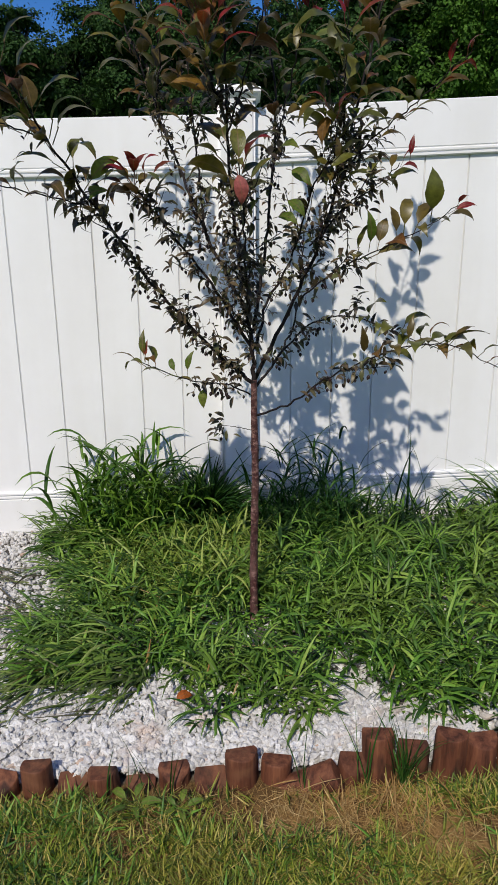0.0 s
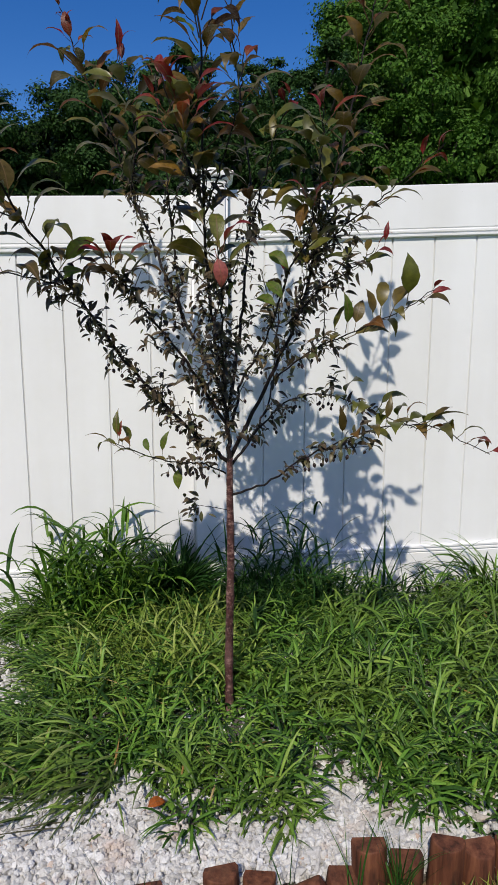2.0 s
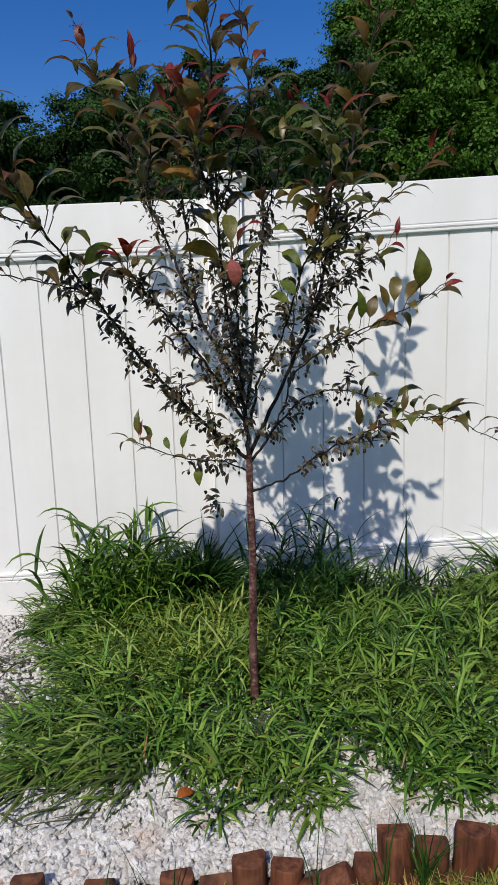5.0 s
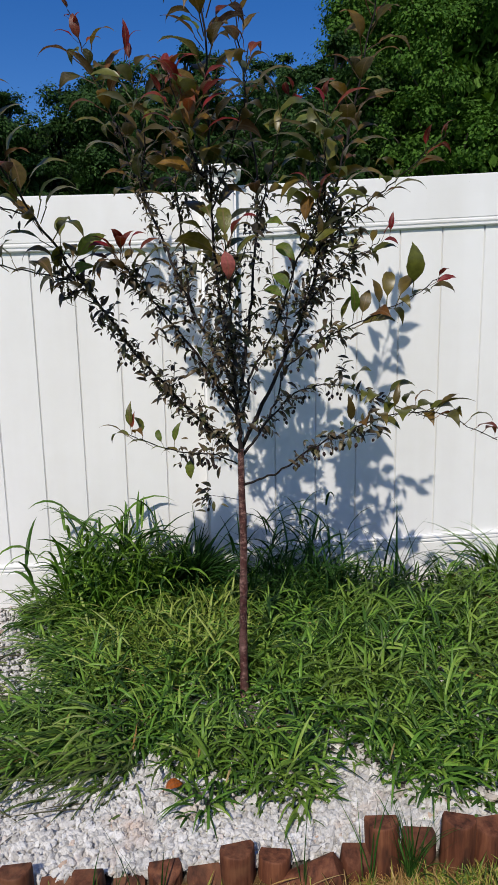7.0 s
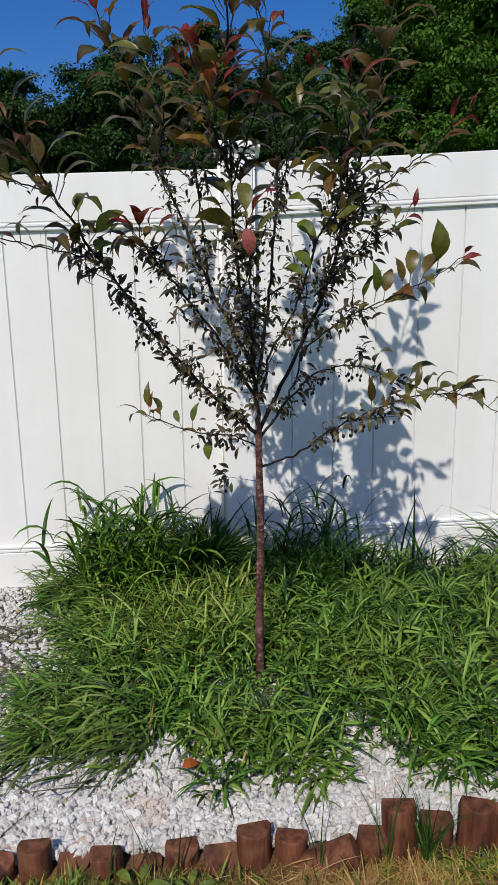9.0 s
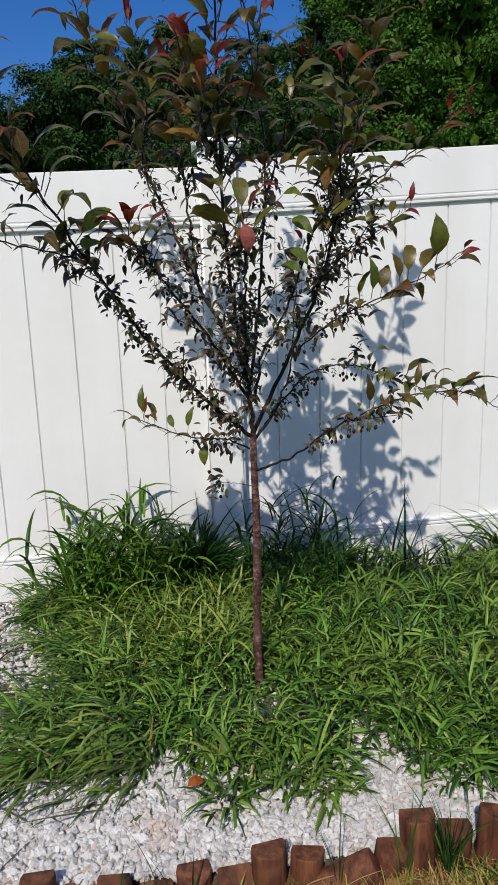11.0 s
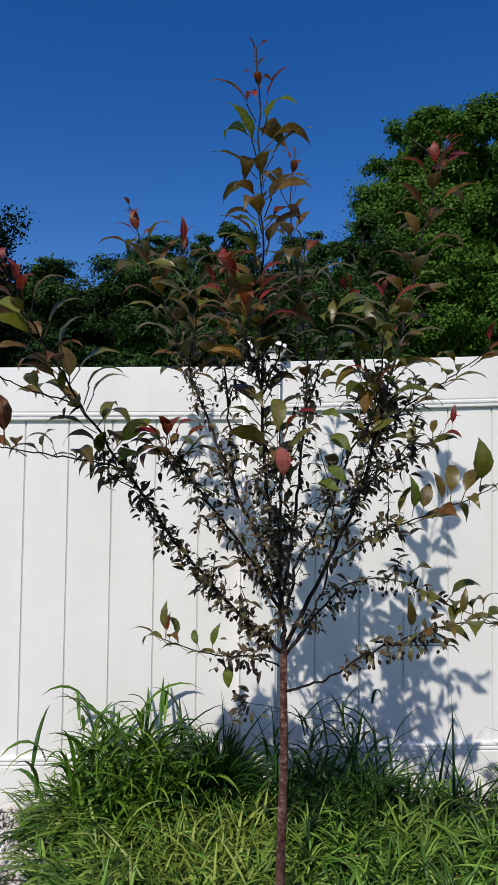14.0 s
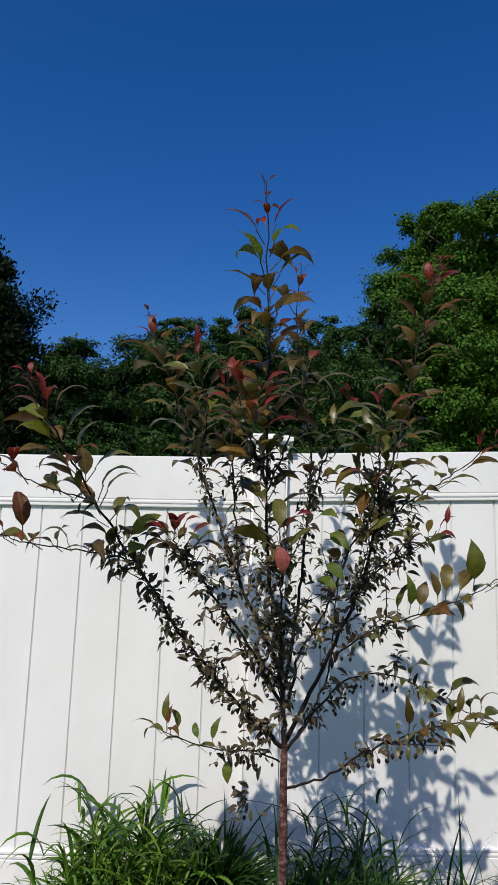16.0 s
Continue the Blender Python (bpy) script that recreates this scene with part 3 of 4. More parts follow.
        for _ in range(int(spurs * 1.35)):
            p, d = spot(rng.uniform(bare, min(leafy + 0.12, 1)))
            self.spur(p, d, rng.randint(4, 7), 0.028)
        for _ in range(int(fruits * 1.9)):
            p, d = spot(rng.uniform(bare, leafy))
            self.fruit(p + Vector((rng.gauss(0, 0.014), rng.gauss(0, 0.014), rng.gauss(0, 0.006))))
        turn = rng.uniform(0, 6.28)
        large = round(large * 1.2)
        for k in range(large):
            s = leafy + (1 - leafy) * (k + 0.5) / large
            p, d = spot(min(s, 0.999))
            turn += 2.4
            out = Matrix.Rotation(turn, 3, d) @ d.orthogonal().normalized()
            near_tip = k >= large - young
            # leaves leave the shoot at a steep angle, then arch over
            way = d * (1.0 if near_tip else 0.5) + out * (0.8 if near_tip else 1.1) * rng.uniform(0.8, 1.2)
            way.normalize()
            way.z = max(way.z, 0.1) * rng.uniform(0.7, 1.1) + 0.12
            rest = (k + 0.5) / max(1, large - young)
            shares = (0.66 - 0.3 * rest, 0.12 + 0.9 * rest * rest * (p.z > 1.1), 0.10, 0.04 + 0.04 * rest)
            mat = material or (YOUNG if near_tip else rng.choices((LEAF, BRONZE, FRESH, AMBER), shares)[0])
            long = 1.42 * size * rng.uniform(0.7, 1.15) * (max(0.32, tip - 0.08 * (k - large + young)) if near_tip else 1.0)
            leaf(self.tree, p, way, long, mat, rng.randrange(6), rng.gauss(0, 0.35), self.large < 300 or mat in (YOUNG, AMBER))
            self.large += 1

    def close(self):
        pieces = [([m @ v.co for v in leaf_form(LEAF, form).vertices], [list(f.vertices) for f in leaf_form(LEAF, form).polygons]) for m, form in JOINED]
        if pieces:
            part("inner_leaves", join(pieces), LEAF_MANY, self.tree, "bronze-green inner leaves", smooth=True, kind="stuff")
        part("small_leaves", (self.verts, self.faces), SMALL, self.tree, "small bronze-green spur leaves", smooth=True, kind="stuff")


def crab_apple():
    tree = thing("crab_apple_tree", (0.058, -0.716, -0.06), "young crab apple tree with bronze-green leaves and red shoot tips", "tree")
    crown = Crown(tree)
    rng = random.Random(2)
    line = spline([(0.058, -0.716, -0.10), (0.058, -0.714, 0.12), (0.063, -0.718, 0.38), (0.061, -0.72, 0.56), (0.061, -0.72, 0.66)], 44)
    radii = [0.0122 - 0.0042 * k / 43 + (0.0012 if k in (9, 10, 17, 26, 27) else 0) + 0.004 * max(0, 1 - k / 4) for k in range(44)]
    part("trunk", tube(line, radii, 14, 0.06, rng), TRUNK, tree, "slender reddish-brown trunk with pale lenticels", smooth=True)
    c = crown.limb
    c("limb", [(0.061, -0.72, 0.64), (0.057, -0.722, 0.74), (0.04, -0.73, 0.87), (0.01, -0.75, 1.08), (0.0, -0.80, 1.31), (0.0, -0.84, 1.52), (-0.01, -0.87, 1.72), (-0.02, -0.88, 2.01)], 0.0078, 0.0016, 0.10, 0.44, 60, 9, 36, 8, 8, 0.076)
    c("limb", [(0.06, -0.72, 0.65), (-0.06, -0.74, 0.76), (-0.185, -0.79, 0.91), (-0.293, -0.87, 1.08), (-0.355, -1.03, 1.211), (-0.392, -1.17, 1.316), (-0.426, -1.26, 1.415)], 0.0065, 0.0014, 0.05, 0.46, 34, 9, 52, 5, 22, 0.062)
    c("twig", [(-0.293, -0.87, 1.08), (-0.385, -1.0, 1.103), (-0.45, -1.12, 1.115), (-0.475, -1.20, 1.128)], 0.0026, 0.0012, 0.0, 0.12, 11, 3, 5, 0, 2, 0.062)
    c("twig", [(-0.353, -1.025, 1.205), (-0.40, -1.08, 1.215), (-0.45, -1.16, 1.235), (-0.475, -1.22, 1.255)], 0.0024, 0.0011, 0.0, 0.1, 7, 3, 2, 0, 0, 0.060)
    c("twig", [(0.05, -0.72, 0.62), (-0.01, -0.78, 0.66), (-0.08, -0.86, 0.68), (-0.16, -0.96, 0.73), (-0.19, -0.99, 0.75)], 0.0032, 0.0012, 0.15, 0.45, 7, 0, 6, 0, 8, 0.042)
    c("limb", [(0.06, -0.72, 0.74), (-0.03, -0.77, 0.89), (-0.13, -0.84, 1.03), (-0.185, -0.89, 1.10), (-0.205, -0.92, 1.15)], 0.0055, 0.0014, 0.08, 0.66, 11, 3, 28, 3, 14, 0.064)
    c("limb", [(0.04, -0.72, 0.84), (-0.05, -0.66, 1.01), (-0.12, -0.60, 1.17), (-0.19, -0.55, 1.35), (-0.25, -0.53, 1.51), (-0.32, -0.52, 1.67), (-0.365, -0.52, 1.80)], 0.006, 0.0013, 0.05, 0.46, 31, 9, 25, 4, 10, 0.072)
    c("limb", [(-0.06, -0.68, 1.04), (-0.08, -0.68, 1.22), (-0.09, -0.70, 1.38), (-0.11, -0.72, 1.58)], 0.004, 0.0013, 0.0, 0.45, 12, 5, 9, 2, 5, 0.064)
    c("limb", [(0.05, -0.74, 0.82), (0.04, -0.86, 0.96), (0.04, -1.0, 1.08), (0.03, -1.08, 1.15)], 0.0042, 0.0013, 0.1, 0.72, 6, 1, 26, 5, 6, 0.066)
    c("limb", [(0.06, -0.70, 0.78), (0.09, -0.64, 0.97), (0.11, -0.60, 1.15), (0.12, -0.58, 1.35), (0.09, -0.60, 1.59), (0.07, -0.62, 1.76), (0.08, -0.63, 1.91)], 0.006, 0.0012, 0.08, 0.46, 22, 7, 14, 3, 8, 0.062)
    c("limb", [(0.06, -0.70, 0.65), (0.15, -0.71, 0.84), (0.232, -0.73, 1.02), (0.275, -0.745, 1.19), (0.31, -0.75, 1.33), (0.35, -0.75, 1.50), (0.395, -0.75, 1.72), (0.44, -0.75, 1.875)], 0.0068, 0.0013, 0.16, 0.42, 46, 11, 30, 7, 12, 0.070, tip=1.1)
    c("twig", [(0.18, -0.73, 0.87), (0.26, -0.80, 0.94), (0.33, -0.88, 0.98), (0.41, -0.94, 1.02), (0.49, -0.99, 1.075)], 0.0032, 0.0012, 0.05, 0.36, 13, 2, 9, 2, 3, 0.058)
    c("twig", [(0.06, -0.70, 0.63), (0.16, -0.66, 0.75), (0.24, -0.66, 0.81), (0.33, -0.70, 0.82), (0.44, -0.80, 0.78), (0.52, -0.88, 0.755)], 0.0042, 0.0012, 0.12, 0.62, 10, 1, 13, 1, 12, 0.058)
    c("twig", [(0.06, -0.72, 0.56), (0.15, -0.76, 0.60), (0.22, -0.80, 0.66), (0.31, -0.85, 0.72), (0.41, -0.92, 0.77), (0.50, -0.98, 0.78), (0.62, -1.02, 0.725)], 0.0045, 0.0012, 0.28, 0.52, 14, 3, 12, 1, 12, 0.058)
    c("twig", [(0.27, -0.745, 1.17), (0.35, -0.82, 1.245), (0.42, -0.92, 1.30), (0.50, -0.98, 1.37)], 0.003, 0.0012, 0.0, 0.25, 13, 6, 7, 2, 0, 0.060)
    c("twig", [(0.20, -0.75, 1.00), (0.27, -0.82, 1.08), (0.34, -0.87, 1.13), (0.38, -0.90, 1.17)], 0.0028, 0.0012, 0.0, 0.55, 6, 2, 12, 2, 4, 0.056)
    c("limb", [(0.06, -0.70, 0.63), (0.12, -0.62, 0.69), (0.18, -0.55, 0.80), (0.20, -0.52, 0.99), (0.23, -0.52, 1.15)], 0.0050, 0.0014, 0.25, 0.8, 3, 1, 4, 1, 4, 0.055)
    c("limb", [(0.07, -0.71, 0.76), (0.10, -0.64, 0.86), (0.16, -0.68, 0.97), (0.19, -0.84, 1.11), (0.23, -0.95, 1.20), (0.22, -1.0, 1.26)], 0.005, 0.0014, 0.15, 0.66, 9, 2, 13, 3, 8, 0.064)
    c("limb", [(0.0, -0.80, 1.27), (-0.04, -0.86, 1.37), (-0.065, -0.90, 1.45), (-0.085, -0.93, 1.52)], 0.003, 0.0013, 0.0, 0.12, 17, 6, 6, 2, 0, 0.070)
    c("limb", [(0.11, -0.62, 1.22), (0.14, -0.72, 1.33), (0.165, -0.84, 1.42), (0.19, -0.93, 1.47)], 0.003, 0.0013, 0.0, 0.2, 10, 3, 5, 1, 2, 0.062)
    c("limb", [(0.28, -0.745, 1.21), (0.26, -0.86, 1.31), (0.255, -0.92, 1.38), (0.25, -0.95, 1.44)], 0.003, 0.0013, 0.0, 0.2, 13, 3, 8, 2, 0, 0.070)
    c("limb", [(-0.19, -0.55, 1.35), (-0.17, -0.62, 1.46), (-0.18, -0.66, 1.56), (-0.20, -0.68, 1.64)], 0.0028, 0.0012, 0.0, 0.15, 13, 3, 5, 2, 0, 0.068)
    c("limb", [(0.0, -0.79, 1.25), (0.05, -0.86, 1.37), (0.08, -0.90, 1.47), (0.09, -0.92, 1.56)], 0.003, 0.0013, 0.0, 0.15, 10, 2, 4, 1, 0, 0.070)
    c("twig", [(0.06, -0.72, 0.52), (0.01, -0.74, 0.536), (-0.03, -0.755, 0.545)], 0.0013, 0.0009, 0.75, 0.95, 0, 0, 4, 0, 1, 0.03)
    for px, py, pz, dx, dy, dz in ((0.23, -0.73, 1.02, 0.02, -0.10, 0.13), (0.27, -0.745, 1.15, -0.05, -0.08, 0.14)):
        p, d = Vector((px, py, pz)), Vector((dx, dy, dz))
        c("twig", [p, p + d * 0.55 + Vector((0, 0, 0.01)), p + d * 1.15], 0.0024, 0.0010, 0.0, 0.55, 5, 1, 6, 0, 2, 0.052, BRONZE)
    # leaves of a colour of their own
    leaf(tree, (0.026, -1.115, 1.145), (0.2, -0.1, -1), 0.062, PINK, 5, 0.0)
    leaf(tree, (-0.05, -0.95, 1.475), (0.2, -0.4, -1), 0.072, AMBER, 5, 0.0)
    leaf(tree, (0.13, -0.90, 1.165), (0.6, -0.6, -0.4), 0.066, FRESH, 5, 0.5)
    for p, way in (((0.105, -0.96, 1.19), (0.5, -0.7, 0.1)), ((0.12, -0.95, 1.10), (0.7, -0.5, -0.5)), ((0.085, -0.96, 1.10), (-0.4, -0.6, -0.3)), ((0.10, -0.95, 1.06), (0.6, -0.6, -0.1))):
        leaf(tree, p, way, 0.058, FRESH, 5, 0.3)
    leaf(tree, (0.215, -1.0, 1.26), (-0.3, -0.5, -0.8), 0.064, AMBER, 5, 0.0)
    leaf(tree, (0.40, -0.905, 1.17), (0.1, -0.1, 1), 0.045, YOUNG, 3, 0.4)
    leaf(tree, (-0.185, -0.985, 0.75), (0.15, 0, 1), 0.040, YOUNG, 3, 0.3)
    leaf(tree, (-0.19, -0.99, 0.75), (-1, -0.1, 0.5), 0.052, AMBER, 0, 0.4)
    for k in range(4):
        leaf(tree, (-0.200 + 0.01 * k, -0.93, 1.135), ((-0.6, -0.2, 0.3, 0.7)[k], -0.5, (0.6, 0.9, 0.8, 0.45)[k]), 0.062, YOUNG, k, 0.2 * k)
    leaf(tree, (-0.10, -0.925, 0.705), (0.25, -0.1, 1), 0.052, FRESH, 0, 0.5)
    leaf(tree, (-0.105, -0.93, 0.70), (-0.6, -0.3, 0.25), 0.040, FRESH, 5, 0.2)
    leaf(tree, (-0.058, -0.87, 0.685), (-0.15, -0.35, -1), 0.055, FRESH, 5, 0.0)
    for k in range(9):
        a = k * 2.4
        leaf(tree, (-0.040 + 0.018 * math.cos(a), -0.97, 1.375 + 0.011 * k), (math.cos(a), 0.6 * math.sin(a) - 0.25, 0.35 + 0.05 * k), 0.076, YOUNG, k % 6, 0.2 * math.sin(k))
    crown.close()


crab_apple()


# ---- far trees ----
def far_tree(name, x, y, top, reach, foot, material, count, size, seed, label, lean=0.0, clumps=60, pointed=False):
    """A trunk with limbs, and a crown of leaf sprays gathered in many uneven clumps."""
    rng = np.random.default_rng(seed)
    pick = random.Random(seed)
    tree = thing(name, (x, y, -0.06), label, "tree", "trees behind the fence")
    middle, tall = (top + foot) / 2, (top - foot) / 2
    pieces = [tube(spline([(x, y, -0.3), (x + 0.1, y, foot * 0.6), (x + lean * 0.4, y, middle), (x + lean, y, top - 0.25 * tall)], 14), [0.28 * (1 - 0.062 * k) for k in range(14)], 9, 0.08, pick)]
    centres, radii = [], []
    for _ in range(clumps):
        a, v = rng.uniform(0, 2 * math.pi), rng.uniform(-0.97, 0.97)
        wide = (1 - v) * 0.5 + 0.06 if pointed else math.sqrt(max(0.05, 1 - abs(v) ** 2.6))
        r = reach * wide * rng.uniform(0.35, 1.0) ** 0.6
        q = Vector((x + lean * (v + 1) / 2 + r * math.cos(a), y + r * math.sin(a), middle + tall * v * 0.9 + rng.normal(0, 0.15)))
        centres.append(q)
        radii.append(rng.uniform(0.5, 1.0) * (0.5 + 0.08 * reach) * (0.6 if v > 0.7 else 1.0))
        stem = Vector((x + lean * (v + 1) / 2 * 0.8, y, max(foot * 0.8, q.z - 0.8 - 0.3 * r)))
        pieces.append(tube([stem, stem.lerp(q, 0.55) + Vector((0, 0, 0.15)), q], [0.06, 0.035, 0.012], 5))
    part("trunk", join(pieces), FAR_BARK, tree, smooth=True)
    centres, radii = np.array(centres), np.array(radii)
    sprays = clumps * 9
    mine = rng.integers(0, clumps, sprays)
    way = rng.normal(size=(sprays, 3))
    way[:, 2] = way[:, 2] * 0.8 + 0.15
    way /= np.linalg.norm(way, axis=1)[:, None]
    heart = centres[mine] + way * (radii[mine] * rng.uniform(0.5, 1.05, sprays))[:, None] * np.array([1.2, 1.2, 0.85])
    broad = radii[mine] * rng.uniform(0.28, 0.52, sprays)
    # the sunny side bears more leaves than the shaded one
    sunny = np.where(heart[:, 1] < y + 0.3 * reach, 1.0, 0.3)
    own = rng.choice(sprays, count, p=sunny / sunny.sum())
    way = way[own]
    p = heart[own] + rng.normal(0, 1, (count, 3)) * broad[own][:, None] * np.array([0.75, 0.75, 0.42])
    puff = p - heart[own]
    puff /= np.linalg.norm(puff, axis=1)[:, None]
    facing = 0.7 * way + 0.9 * puff + np.array([0, 0, 0.5]) + rng.normal(0, 0.26, (count, 3))
    facing /= np.linalg.norm(facing, axis=1)[:, None]
    along = np.cross(facing, rng.normal(size=(count, 3)))
    along += way * 0.5 + np.array([0, 0, 0.6 if pointed else -0.35])
    along /= np.linalg.norm(along, axis=1)[:, None]
    across = np.cross(facing, along)
    across /= np.linalg.norm(across, axis=1)[:, None]
    s = size * rng.uniform(0.6, 1.4, count)[:, None]
    w = 0.20 if pointed else 0.30
    verts = np.stack([p, p + along * s * 0.5 + across * s * w + facing * s * 0.08, p + along * s, p + along * s * 0.5 - across * s * w + facing * s * 0.08], 1).reshape(-1, 3)
    # coarser leaves fill the heart of the crown
    fill = count // 7
    core = rng.normal(size=(fill, 3))
    core *= (rng.uniform(0, 1, fill) ** 0.4 / np.linalg.norm(core, axis=1))[:, None]
    narrow = (1 - core[:, 2]) * 0.44 + 0.03 if pointed else 0.70
    inner = np.stack([x + lean * (core[:, 2] + 1) / 2 + core[:, 0] * reach * narrow, y + 0.3 + core[:, 1] * reach * narrow, middle + core[:, 2] * tall * 0.72], 1)
    one, two = rng.normal(0, 0.55, (fill, 3)) * size * 1.9, rng.normal(0, 0.55, (fill, 3)) * size * 1.9
    verts = np.concatenate([verts, np.stack([inner - one, inner + two, inner + one, inner - two], 1).reshape(-1, 3)])
    faces = np.arange(4 * (count + fill)).reshape(-1, 4)
    part("crown", (verts, faces), material, tree)


far_tree("conifer", -9.9, 18.0, 11.4, 4.3, 1.0, FAR_DARK_SHADED, 60000, 0.17, 21, "tall dark evergreen behind the fence", 0.3, 130, True)
far_tree("deciduous_tree", -6.4, 18.5, 7.85, 1.25, 1.5, FAR_MID, 34000, 0.098, 22, "round-headed green tree behind the fence", 0.1, 46)
far_tree("deciduous_tree", -3.4, 19.0, 9.0, 1.75, 1.5, FAR_MID, 42000, 0.094, 23, "dense dark-green tree behind the fence", 0.2, 60)
far_tree("deciduous_tree", -1.1, 19.0, 9.5, 1.4, 1.5, FAR_MID, 42000, 0.094, 24, "dense green tree behind the fence", 0.0, 60)
far_tree("deciduous_tree", 1.7, 20.0, 9.5, 1.9, 1.5, FAR_MID, 38000, 0.094, 25, "green tree in the row behind the fence", 0.2, 60)
far_tree("deciduous_tree", 6.9, 18.0, 12.9, 3.5, 1.5, FAR_BRIGHT, 155000, 0.104, 26, "tall bright-green tree with drooping sprays of leaves", -0.3, 200)
far_tree("deciduous_tree", 5.0, 18.8, 13.2, 1.35, 3.0, FAR_BRIGHT, 44000, 0.102, 29, "bright-green tree crowding the tall one", 0.1, 60)
far_tree("deciduous_tree", 3.0, 16.5, 8.5, 1.5, 1.5, FAR_MID, 36000, 0.086, 27, "small green tree before the tall one", 0.1, 46)
far_tree("deciduous_tree", 12.0, 19.0, 12.5, 3.2, 1.5, FAR_MID, 14000, 0.22, 28, "tall green tree behind the fence", 0.0, 70)
# Added back row: dark colour fills crown gaps where only shade shows.
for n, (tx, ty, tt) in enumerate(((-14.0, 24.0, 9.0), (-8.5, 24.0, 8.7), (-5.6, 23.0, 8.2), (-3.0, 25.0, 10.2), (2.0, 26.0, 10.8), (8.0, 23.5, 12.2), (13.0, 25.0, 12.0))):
    far_tree("deciduous_tree", tx, ty, tt, 4.4, 0.8, FAR_DARK_SHADED, 10000, 0.28, 40 + n, "added dark tree filling the shaded gaps of the crowns", 0.0, 70)


# ---- gravel, grass ----
RIM_X = (-0.9, -0.62, -0.40, -0.30, -0.23, -0.19, -0.15, -0.11, -0.04, 0.04, 0.20, 0.235, 0.30, 0.345, 0.365, 0.46, 0.60, 1.4)
RIM_Y = (-0.98, -1.00, -1.05, -1.07, -1.05, -0.99, -1.00, -1.10, -1.18, -1.19, -1.19, -1.09, -1.06, -1.08, -1.20, -1.24, -1.27, -1.27)
BARE = ((-0.50, -0.28, 0.05), (-0.60, -0.31, 0.09), (-0.66, -0.60, 0.08), (-0.13, -0.09, 0.06), (0.75, -0.06, 0.12), (0.49, -0.837, 0.035), (0.647, -0.916, 0.035), (0.717, -0.492, 0.03), (0.56, -0.09, 0.06), (-0.62, -0.52, 0.05), (-0.50, -0.70, 0.05), (-0.08, -0.84, 0.03), (0.30, -0.45, 0.025), (-0.35, -0.55, 0.03), (-0.08, -0.40, 0.045), (0.0, -0.36, 0.04))


def bare(x, y):
    """Patches where the gravel shows between the weeds."""
    return np.clip(sum(np.exp(-((x - a) ** 2 + (y - b) ** 2) / r**2) for a, b, r in BARE), 0, 1)


def in_bed(x, y):
    """How thickly the weeds grow over the bed: 1 inside, falling to 0 at its ragged rim."""
    front = np.interp(x, RIM_X, RIM_Y) + 0.02 * np.sin(x * 31)
    left = -0.655 - 0.20 * np.clip((y + 0.45) / 0.40, 0, 1) + 0.03 * np.sin(y * 19)
    return np.clip((y - front) / 0.04, 0, 1) * np.clip((x - left) / 0.15, 0, 1) ** 1.3


def gravel():
    rng = np.random.default_rng(8)
    x, y = rng.uniform(-1.3, 1.05, 31000), rng.uniform(-1.318, -0.005, 31000)
    x, y = np.concatenate([x, rng.uniform(-0.9, 0.8, 21000)]), np.concatenate([y, rng.uniform(-1.318, -0.95, 21000)])
    x, y = np.concatenate([x, rng.uniform(1.05, 2.38, 2000), rng.uniform(-2.38, -1.3, 2000)]), np.concatenate([y, rng.uniform(-1.318, -0.005, 4000)])
    thick = in_bed(x, y) * (1 - bare(x, y))
    keep = rng.uniform(0, 1, len(x)) > 0.82 * thick
    keep &= np.hypot((x - 0.06) / 0.03, (y + 0.74) / 0.05) > 1
    x, y = x[keep], y[keep]
    n = len(x)
    g = (1 + 5**0.5) / 2
    ico = np.array([(-1, g, 0), (1, g, 0), (-1, -g, 0), (1, -g, 0), (0, -1, g), (0, 1, g), (0, -1, -g), (0, 1, -g), (g, 0, -1), (g, 0, 1), (-g, 0, -1), (-g, 0, 1)]) / 1.9
    tri = np.array([(0, 11, 5), (0, 5, 1), (0, 1, 7), (0, 7, 10), (0, 10, 11), (1, 5, 9), (5, 11, 4), (11, 10, 2), (10, 7, 6), (7, 1, 8), (3, 9, 4), (3, 4, 2), (3, 2, 6), (3, 6, 8), (3, 8, 9), (4, 9, 5), (2, 4, 11), (6, 2, 10), (8, 6, 7), (9, 8, 1)])
    size = 0.0069 * np.exp(rng.normal(0, 0.26, n))
    local = ico[None] * (1 + rng.normal(0, 0.24, (n, 12, 1))) * np.stack([rng.uniform(0.9, 1.5, n), rng.uniform(0.7, 1.1, n), rng.uniform(0.55, 0.95, n)], 1)[:, None] * size[:, None, None]
    q = rng.normal(size=(n, 4))
    q[:, 1:3] *= 0.45
    q /= np.linalg.norm(q, axis=1)[:, None]
    w, a, b, c = q.T
    turn = np.stack([1 - 2 * (b * b + c * c), 2 * (a * b - c * w), 2 * (a * c + b * w), 2 * (a * b + c * w), 1 - 2 * (a * a + c * c), 2 * (b * c - a * w), 2 * (a * c - b * w), 2 * (b * c + a * w), 1 - 2 * (a * a + b * b)], 1).reshape(n, 3, 3)
    verts = np.einsum("nij,nkj->nki", turn, local)
    verts[..., 0] += x[:, None]
    verts[..., 1] += y[:, None]
    verts[..., 2] += (ground_height(x, y) + rng.uniform(-0.003, 0.018, n) + 0.014 * np.clip((-1.12 - y) / 0.15, 0, 1))[:, None]
    stuff("gravel", (verts.reshape(-1, 3), (tri[None] + (np.arange(n) * 12)[:, None, None]).reshape(-1, 3)), STONE, "white crushed marble gravel spread over the bed", "gravel", False)


